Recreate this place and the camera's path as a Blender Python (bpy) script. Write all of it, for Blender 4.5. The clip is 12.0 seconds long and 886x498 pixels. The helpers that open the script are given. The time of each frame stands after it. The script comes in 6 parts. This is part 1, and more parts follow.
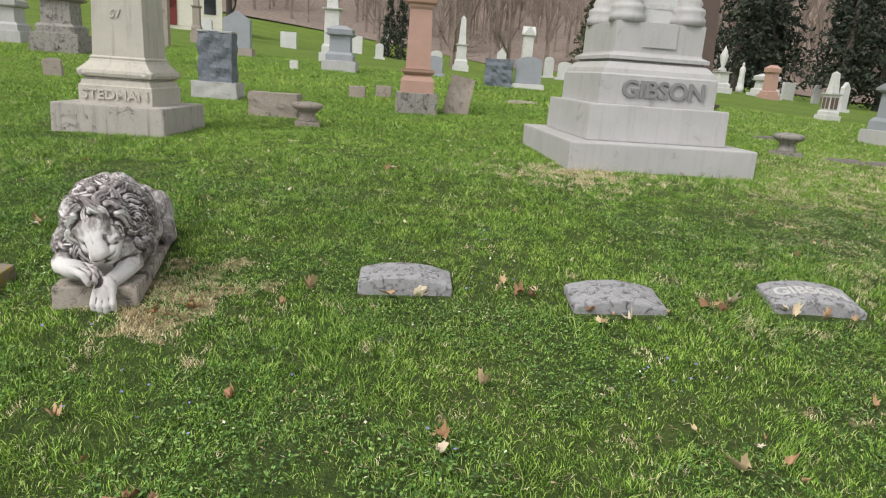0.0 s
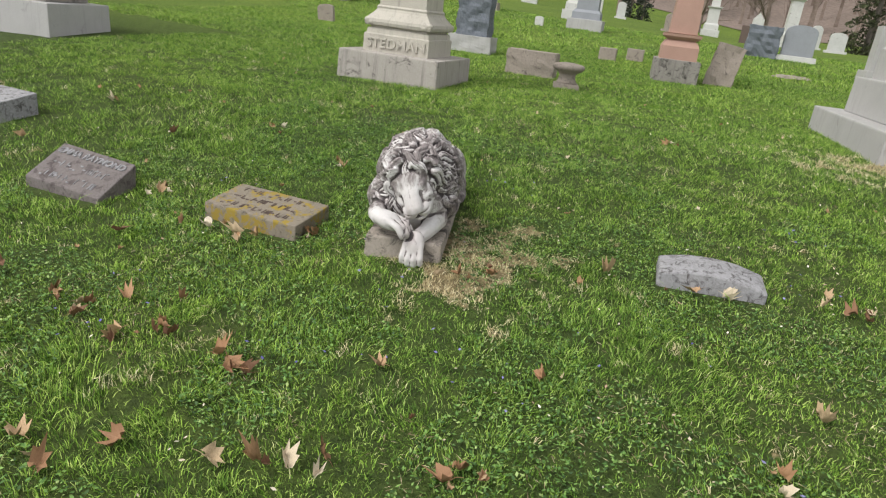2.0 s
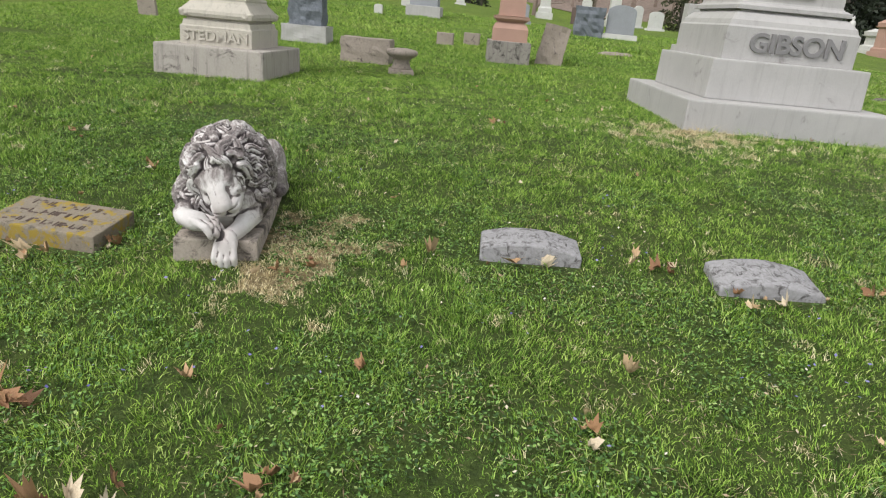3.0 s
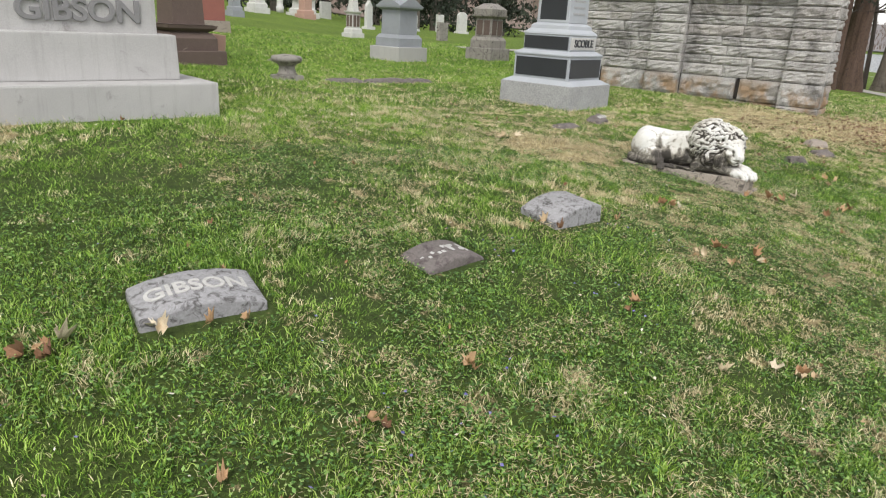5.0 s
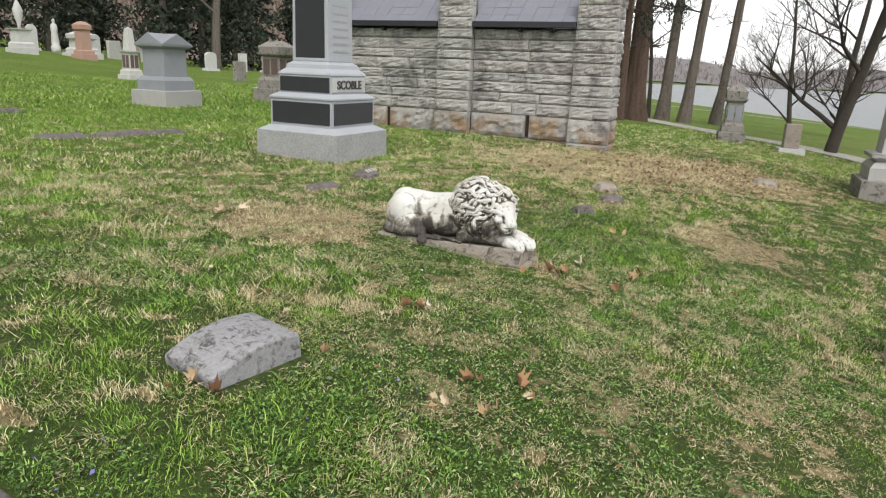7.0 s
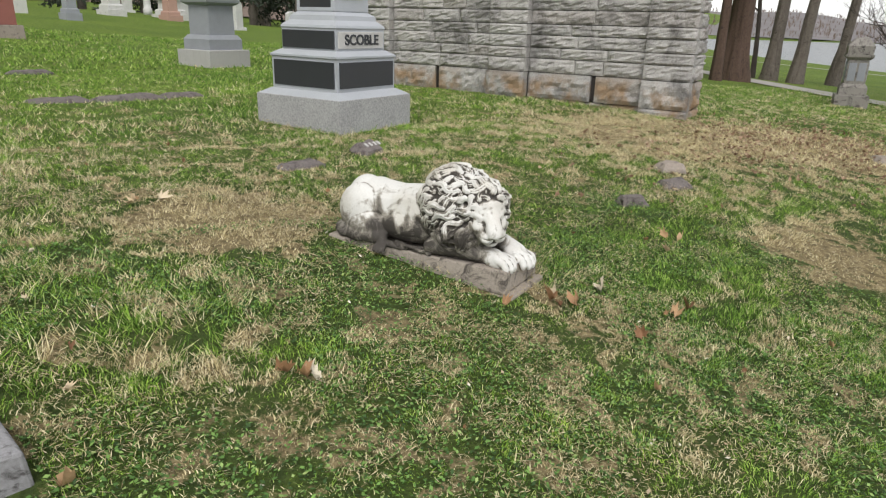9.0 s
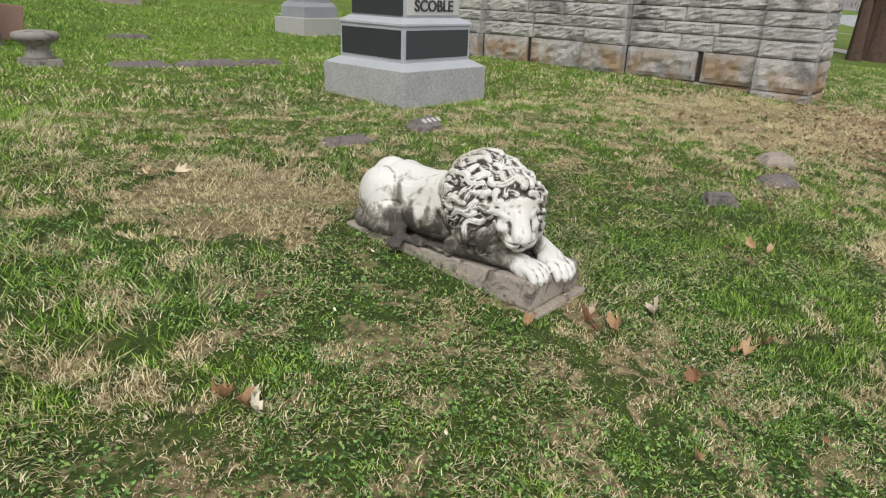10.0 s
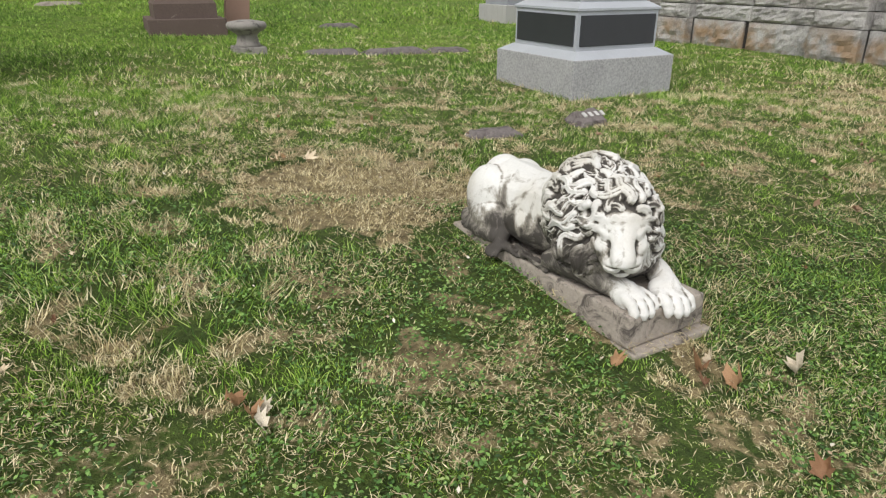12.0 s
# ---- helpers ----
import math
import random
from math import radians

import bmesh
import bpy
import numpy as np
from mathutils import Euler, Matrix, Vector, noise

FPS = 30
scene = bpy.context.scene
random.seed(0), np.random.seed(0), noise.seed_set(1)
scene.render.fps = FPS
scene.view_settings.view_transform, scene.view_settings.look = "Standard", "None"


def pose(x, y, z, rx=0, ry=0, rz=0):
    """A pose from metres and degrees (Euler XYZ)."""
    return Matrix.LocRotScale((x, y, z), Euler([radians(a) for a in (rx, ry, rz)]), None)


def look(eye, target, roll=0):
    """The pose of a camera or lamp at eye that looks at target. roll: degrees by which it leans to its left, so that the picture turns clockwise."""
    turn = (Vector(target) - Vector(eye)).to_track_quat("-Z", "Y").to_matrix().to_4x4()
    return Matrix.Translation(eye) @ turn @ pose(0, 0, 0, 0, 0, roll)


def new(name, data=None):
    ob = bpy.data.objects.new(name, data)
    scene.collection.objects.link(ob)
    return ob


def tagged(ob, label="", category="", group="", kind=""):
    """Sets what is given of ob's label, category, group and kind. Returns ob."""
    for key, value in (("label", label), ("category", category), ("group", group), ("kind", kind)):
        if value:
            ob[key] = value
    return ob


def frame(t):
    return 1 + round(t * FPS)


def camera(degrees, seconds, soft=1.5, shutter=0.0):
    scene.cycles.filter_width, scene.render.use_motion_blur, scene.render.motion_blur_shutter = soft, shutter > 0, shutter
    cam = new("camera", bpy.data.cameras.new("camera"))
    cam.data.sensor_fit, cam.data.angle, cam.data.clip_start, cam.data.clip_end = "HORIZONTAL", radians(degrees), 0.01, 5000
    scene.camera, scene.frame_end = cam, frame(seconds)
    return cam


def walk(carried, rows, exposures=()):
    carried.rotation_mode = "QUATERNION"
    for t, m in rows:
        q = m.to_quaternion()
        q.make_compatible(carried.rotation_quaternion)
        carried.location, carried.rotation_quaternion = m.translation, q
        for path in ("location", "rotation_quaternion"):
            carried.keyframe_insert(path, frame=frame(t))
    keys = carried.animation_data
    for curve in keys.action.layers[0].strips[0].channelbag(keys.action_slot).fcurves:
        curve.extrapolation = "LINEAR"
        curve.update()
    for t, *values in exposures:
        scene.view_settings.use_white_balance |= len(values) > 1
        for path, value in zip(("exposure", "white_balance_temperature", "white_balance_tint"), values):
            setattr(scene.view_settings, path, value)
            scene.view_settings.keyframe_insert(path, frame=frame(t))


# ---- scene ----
EXPOSURE = 0.80
cam = camera(67.4, 12.0, 1.2)
PATH = [
    (0, (0.334, -0.463, 1.661), (0.087, 1.454, 1.147), 4.1),
    (0.2, (0.221, -0.453, 1.655), (-0.212, 1.425, 1.122), 5.2),
    (0.5, (0.036, -0.429, 1.66), (-0.649, 1.355, 1.069), 5.6),
    (1, (-0.226, -0.397, 1.658), (-1.069, 1.282, 0.972), 4.8),
    (1.5, (-0.272, -0.412, 1.654), (-1.105, 1.268, 0.958), 6.0),
    (2, (-0.257, -0.413, 1.649), (-1.046, 1.293, 0.966), 7.1),
    (2.5, (-0.232, -0.372, 1.645), (-0.885, 1.389, 0.958), 6.3),
    (3, (-0.045, -0.257, 1.633), (-0.466, 1.58, 0.964), 5.4),
    (3.5, (0.347, -0.094, 1.652), (0.234, 1.8, 1.018), 4.8),
    (3.7, (0.468, -0.041, 1.677), (0.493, 1.859, 1.054), 4.8),
    (5.3, (2.042, 0.972, 1.701), (3.113, 2.545, 1.087), 3.6),
    (5.5, (2.215, 1.086, 1.74), (3.396, 2.598, 1.177), 3.8),
    (6, (2.662, 1.245, 1.711), (3.966, 2.668, 1.189), 2.8),
    (6.5, (3.051, 1.437, 1.735), (4.367, 2.849, 1.212), 2.7),
    (7, (3.398, 1.688, 1.754), (4.698, 3.113, 1.228), 2.3),
    (7.2, (3.539, 1.757, 1.753), (4.83, 3.19, 1.224), 2.3),
    (8.8, (4.795, 2.29, 1.699), (5.902, 3.832, 1.069), 1.7),
    (9, (4.931, 2.336, 1.682), (6.0, 3.899, 1.039), 1.6),
    (9.5, (5.304, 2.431, 1.689), (6.218, 4.088, 1.04), 1.7),
    (10, (5.568, 2.617, 1.629), (6.361, 4.305, 0.906), 2.1),
    (10.5, (5.819, 2.812, 1.627), (6.492, 4.508, 0.807), 1.7),
    (11, (6.098, 2.849, 1.616), (6.663, 4.598, 0.826), 1.6),
    (11.5, (6.174, 2.837, 1.612), (6.661, 4.613, 0.832), 1.0),
    (12, (6.143, 2.808, 1.6), (6.345, 4.645, 0.835), 0.2),
]
walk(cam, [(t, look(eye, target, roll)) for t, eye, target, roll in PATH], [(0, EXPOSURE), (3, EXPOSURE), (5.5, EXPOSURE), (9, EXPOSURE - 0.22), (12, EXPOSURE - 0.15)])

# ---- light ----
world = bpy.data.worlds.new("overcast_sky")
scene.world = world
world.use_nodes = True
wn, wl = world.node_tree.nodes, world.node_tree.links
sky = wn.new("ShaderNodeTexSky")
sky.sky_type, sky.sun_disc = "NISHITA", False
SUN_UP, SUN_TURN = 52.0, 215.0
sky.sun_elevation, sky.sun_rotation = radians(SUN_UP), radians(SUN_TURN)
sky.air_density, sky.dust_density, sky.ozone_density = 1.0, 1.0, 1.0
soft = wn.new("ShaderNodeHueSaturation")
soft.inputs["Saturation"].default_value = 0.07
wl.new(sky.outputs[0], soft.inputs["Color"])
wl.new(soft.outputs[0], wn["Background"].inputs["Color"])
wn["Background"].inputs["Strength"].default_value = 0.14
sun = new("sun", bpy.data.lights.new("sun", "SUN"))
sun.data.energy, sun.data.angle, sun.data.color = 1.3, radians(24), (1.0, 0.96, 0.9)
sa, se = radians(SUN_TURN), radians(SUN_UP)
sun.matrix_world = look((50 * math.sin(sa) * math.cos(se), 50 * math.cos(sa) * math.cos(se), 50 * math.sin(se)), (0, 0, 0))


# ---- materials ----
def mat(name):
    m = bpy.data.materials.new(name)
    m.use_nodes = True
    return m, m.node_tree.nodes, m.node_tree.links, m.node_tree.nodes["Principled BSDF"]


def tex_noise(n, l, vec, scale, detail=4.0, rough=0.6, distort=0.0):
    t = n.new("ShaderNodeTexNoise")
    t.inputs["Scale"].default_value, t.inputs["Detail"].default_value = scale, detail
    t.inputs["Roughness"].default_value, t.inputs["Distortion"].default_value = rough, distort
    if vec:
        l.new(vec, t.inputs["Vector"])
    return t


def ramp(n, l, src, stops):
    r = n.new("ShaderNodeValToRGB")
    while len(r.color_ramp.elements) < len(stops):
        r.color_ramp.elements.new(0.5)
    for e, (p, c) in zip(r.color_ramp.elements, stops):
        e.position = p
        e.color = (*c, 1) if len(c) == 3 else c
    l.new(src, r.inputs["Fac"])
    return r


def mix(n, l, fac, a, b, mode="MIX"):
    x = n.new("ShaderNodeMix")
    x.data_type, x.blend_type = "RGBA", mode
    for value, sock in ((fac, x.inputs["Factor"]), (a, x.inputs["A"]), (b, x.inputs["B"])):
        if hasattr(value, "links"):
            l.new(value, sock)
        else:
            sock.default_value = value if not isinstance(value, tuple) else (*value, 1)
    return x.outputs["Result"]


def coords(n, l, world_space=False, drift=True):
    if world_space:
        return n.new("ShaderNodeNewGeometry").outputs["Position"]
    c = n.new("ShaderNodeTexCoord").outputs["Object"]
    if not drift:
        return c
    info, add = n.new("ShaderNodeObjectInfo"), n.new("ShaderNodeVectorMath")
    mul = n.new("ShaderNodeMath")
    mul.operation = "MULTIPLY"
    mul.inputs[1].default_value = 37.0
    l.new(info.outputs["Random"], mul.inputs[0])
    l.new(c, add.inputs[0])
    l.new(mul.outputs[0], add.inputs[1])
    return add.outputs[0]


def bump(n, l, bsdf, height, strength, dist=0.01):
    b = n.new("ShaderNodeBump")
    b.inputs["Strength"].default_value, b.inputs["Distance"].default_value = strength, dist
    l.new(height, b.inputs["Height"])
    l.new(b.outputs[0], bsdf.inputs["Normal"])


def stone(name, light, dark, stain, stain_at=0.6, grain=90.0, blotch=3.0, rough=0.85, relief=0.35, lichen=None, lichen_at=0.62, streaks=0.0):
    """Weathered stone: fine speckled grain, soft blotches, dark stains and, if asked, lichen and run-down streaks."""
    m, n, l, b = mat(name)
    v = coords(n, l)
    fine = tex_noise(n, l, v, grain, 3, 0.7)
    big = tex_noise(n, l, v, blotch, 6, 0.65, 0.4)
    base = ramp(n, l, fine.outputs["Fac"], [(0.3, dark), (0.7, light)]).outputs[0]
    soft_tone = ramp(n, l, big.outputs["Fac"], [(0.3, tuple(c * 0.74 for c in light)), (0.7, light)]).outputs[0]
    col = mix(n, l, 0.5, base, soft_tone)
    st = tex_noise(n, l, v, blotch * 2.3, 8, 0.72, 0.8)
    mask = ramp(n, l, st.outputs["Fac"], [(stain_at, (0, 0, 0)), (min(stain_at + 0.13, 1), (1, 1, 1))]).outputs[0]
    col = mix(n, l, mask, col, stain)
    if streaks:
        mp = n.new("ShaderNodeMapping")
        mp.inputs["Scale"].default_value = (14, 14, 0.9)
        l.new(v, mp.inputs["Vector"])
        sn = tex_noise(n, l, mp.outputs[0], 1.0, 5, 0.7)
        sm = ramp(n, l, sn.outputs["Fac"], [(0.52, (0, 0, 0)), (0.72, (streaks, streaks, streaks))]).outputs[0]
        col = mix(n, l, sm, col, stain)
    if lichen:
        ln = tex_noise(n, l, v, blotch * 1.7, 7, 0.7, 0.3)
        lm = ramp(n, l, ln.outputs["Fac"], [(lichen_at, (0, 0, 0)), (lichen_at + 0.06, (1, 1, 1))]).outputs[0]
        col = mix(n, l, lm, col, lichen)
    l.new(col, b.inputs["Base Color"])
    b.inputs["Roughness"].default_value = rough
    h = mix(n, l, 0.5, fine.outputs["Fac"], st.outputs["Fac"])
    bump(n, l, b, h, relief, 0.008)
    return m


def plain(name, col, rough=0.6, vary=0.15, scale=8.0, relief=0.1, metal=0.0):
    m, n, l, b = mat(name)
    v = coords(n, l)
    t = tex_noise(n, l, v, scale, 6, 0.65)
    c = ramp(n, l, t.outputs["Fac"], [(0.25, tuple(x * (1 - vary) for x in col)), (0.75, tuple(min(1, x * (1 + vary)) for x in col))])
    l.new(c.outputs[0], b.inputs["Base Color"])
    b.inputs["Roughness"].default_value, b.inputs["Metallic"].default_value = rough, metal
    bump(n, l, b, t.outputs["Fac"], relief)
    return m


GIBSON_GRANITE = stone("pale_grey_granite", (0.47, 0.46, 0.455), (0.32, 0.31, 0.31), (0.2, 0.19, 0.18), 0.6, 120, 1.6, 0.75, 0.2, streaks=0.3)
STEDMAN_STONE = stone("weathered_buff_limestone", (0.50, 0.47, 0.41), (0.38, 0.35, 0.30), (0.10, 0.09, 0.085), 0.66, 80, 2.2, 0.85, 0.3, streaks=0.35)
STAINED_BUFF = stone("black_stained_buff_stone", (0.42, 0.39, 0.355), (0.29, 0.265, 0.24), (0.06, 0.05, 0.047), 0.58, 70, 2.6, 0.9, 0.4, streaks=0.6)
DIRTY_STONE = stone("stained_base_stone", (0.31, 0.29, 0.265), (0.2, 0.18, 0.17), (0.055, 0.048, 0.046), 0.52, 70, 3.0, 0.9, 0.4, streaks=0.5)
SCOBLE_GRANITE = stone("speckled_grey_granite", (0.47, 0.47, 0.475), (0.07, 0.07, 0.075), (0.15, 0.15, 0.15), 0.7, 50, 2.0, 0.7, 0.15)
SCOBLE_TRIM = stone("light_blue_grey_granite", (0.45, 0.47, 0.51), (0.33, 0.35, 0.38), (0.2, 0.21, 0.23), 0.75, 160, 2.0, 0.6, 0.1)
BLACK_PANEL = stone("polished_black_granite", (0.045, 0.048, 0.055), (0.02, 0.021, 0.025), (0.07, 0.07, 0.075), 0.7, 200, 3.0, 0.35, 0.03)
MARBLE = stone("grey_marble", (0.56, 0.56, 0.55), (0.42, 0.42, 0.42), (0.16, 0.15, 0.14), 0.6, 60, 4.0, 0.8, 0.3)
WHITE_MARBLE = stone("white_marble", (0.58, 0.575, 0.56), (0.44, 0.435, 0.425), (0.18, 0.17, 0.16), 0.58, 60, 3.0, 0.7, 0.2)
BLUE_GREY = stone("blue_grey_granite", (0.31, 0.325, 0.355), (0.2, 0.21, 0.235), (0.12, 0.13, 0.14), 0.68, 90, 3.0, 0.75, 0.3)
ROUGH_BLUE = stone("rock_faced_blue_granite", (0.17, 0.19, 0.22), (0.07, 0.08, 0.10), (0.05, 0.05, 0.06), 0.6, 30, 3.5, 0.85, 0.9)
PINK_STONE = stone("pink_sandstone", (0.46, 0.29, 0.235), (0.35, 0.215, 0.17), (0.25, 0.14, 0.11), 0.7, 80, 2.0, 0.85, 0.2)
RED_STONE = stone("red_granite", (0.32, 0.12, 0.10), (0.22, 0.08, 0.065), (0.18, 0.06, 0.05), 0.68, 90, 2.0, 0.6, 0.2)
BROWN_STONE = stone("dark_brownstone", (0.14, 0.10, 0.085), (0.07, 0.05, 0.045), (0.30, 0.26, 0.22), 0.64, 60, 3.5, 0.85, 0.4)
TAN_SLAB = stone("mottled_tan_slab", (0.36, 0.31, 0.27), (0.2, 0.165, 0.14), (0.07, 0.06, 0.055), 0.56, 40, 4.0, 0.9, 0.8)
MARKER_STONE = stone("weathered_marker_marble", (0.37, 0.365, 0.38), (0.17, 0.165, 0.175), (0.085, 0.08, 0.08), 0.50, 60, 9.0, 0.9, 0.7)
DARK_MARKER = stone("dark_weathered_marker", (0.20, 0.175, 0.17), (0.09, 0.075, 0.072), (0.07, 0.055, 0.055), 0.5, 70, 6.0, 0.9, 0.6)
LICHEN_MARKER = stone("lichened_marker", (0.27, 0.23, 0.18), (0.14, 0.12, 0.095), (0.06, 0.05, 0.04), 0.54, 70, 7.0, 0.9, 0.6, (0.28, 0.20, 0.03), 0.53)
LETTER = stone("pale_worn_letters", (0.56, 0.55, 0.54), (0.42, 0.41, 0.4), (0.22, 0.21, 0.2), 0.62, 80, 8.0, 0.85, 0.3)
DARK_LETTER = stone("dark_raised_letters", (0.24, 0.235, 0.24), (0.17, 0.165, 0.17), (0.1, 0.1, 0.1), 0.66, 90, 5.0, 0.8, 0.3)
IRON = plain("rusty_black_iron", (0.025, 0.02, 0.018), 0.8, 0.4, 30)
MORTAR = stone("grey_mortar", (0.20, 0.19, 0.18), (0.13, 0.12, 0.115), (0.1, 0.09, 0.085), 0.62, 60, 3, 0.95, 0.4)
SLATE = stone("purple_grey_slate", (0.25, 0.255, 0.30), (0.16, 0.165, 0.20), (0.09, 0.09, 0.11), 0.66, 50, 4, 0.42, 0.25)
GUTTER = plain("dark_gutter_paint", (0.018, 0.018, 0.024), 0.5)
SIDING = plain("white_painted_clapboard", (0.72, 0.68, 0.6), 0.7, 0.08, 3)
DOOR_RED = plain("dark_red_door_paint", (0.17, 0.025, 0.018), 0.55)
ROOFING = plain("brown_roof_shingle", (0.12, 0.085, 0.07), 0.9, 0.3, 6)
WINDOW_DARK = plain("dark_window_glass", (0.02, 0.022, 0.025), 0.15, 0.1)
BARK = stone("grey_brown_bark", (0.17, 0.145, 0.125), (0.05, 0.042, 0.037), (0.035, 0.027, 0.022), 0.55, 18, 3, 0.95, 1.0, streaks=0.8)
RED_BARK = stone("reddish_cedar_bark", (0.11, 0.07, 0.052), (0.04, 0.025, 0.019), (0.03, 0.02, 0.016), 0.55, 18, 3, 0.95, 1.0, streaks=0.9)
TWIG = plain("dark_bare_twigs", (0.05, 0.04, 0.034), 0.9, 0.3, 5)
WOODS = plain("grey_brown_bare_woods", (0.20, 0.155, 0.13), 0.95, 0.35, 2.0)
FAR_HILLS = plain("hazy_grey_wooded_hills", (0.19, 0.175, 0.18), 0.95, 0.3, 0.05)
PATH_MAT = stone("pale_gravel_drive", (0.42, 0.40, 0.37), (0.28, 0.26, 0.24), (0.2, 0.18, 0.15), 0.6, 20, 0.8, 0.95, 0.4)
SOIL = stone("bare_brown_soil", (0.20, 0.13, 0.085), (0.10, 0.065, 0.04), (0.05, 0.035, 0.025), 0.6, 25, 3, 0.95, 0.8)


def chapel_stone():
    """Rock-faced limestone, a shade of its own for each block; black and rust weathering."""
    m, n, l, b = mat("rock_faced_chapel_limestone")
    v = coords(n, l)
    wv = coords(n, l, True)
    info = n.new("ShaderNodeObjectInfo")
    tone = ramp(n, l, info.outputs["Random"], [(0.0, (0.26, 0.25, 0.25)), (0.3, (0.40, 0.385, 0.38)), (0.62, (0.48, 0.465, 0.46)), (0.85, (0.37, 0.33, 0.31)), (1.0, (0.30, 0.27, 0.26))]).outputs[0]
    fine = tex_noise(n, l, v, 45, 5, 0.75)
    col = mix(n, l, 0.55, tone, ramp(n, l, fine.outputs["Fac"], [(0.3, (0.22, 0.21, 0.2)), (0.65, (0.60, 0.585, 0.565))]).outputs[0], "MIX")
    soot = tex_noise(n, l, wv, 1.5, 9, 0.72, 0.6)
    col = mix(n, l, ramp(n, l, soot.outputs["Fac"], [(0.46, (0, 0, 0)), (0.66, (0.88, 0.88, 0.88))]).outputs[0], col, (0.085, 0.08, 0.078))
    rust = tex_noise(n, l, wv, 2.4, 6, 0.6)
    sep = n.new("ShaderNodeSeparateXYZ")
    l.new(wv, sep.inputs[0])
    low = n.new("ShaderNodeMapRange")
    low.inputs["From Min"].default_value, low.inputs["From Max"].default_value = 1.02, 0.80
    l.new(sep.outputs["Z"], low.inputs["Value"])
    rm = mix(n, l, 1.0, ramp(n, l, rust.outputs["Fac"], [(0.42, (0, 0, 0)), (0.58, (0.75, 0.75, 0.75))]).outputs[0], low.outputs[0], "MULTIPLY")
    col = mix(n, l, rm, col, (0.30, 0.18, 0.08))
    l.new(col, b.inputs["Base Color"])
    b.inputs["Roughness"].default_value = 0.9
    bump(n, l, b, fine.outputs["Fac"], 1.0, 0.016)
    return m


CHAPEL_STONE = chapel_stone()


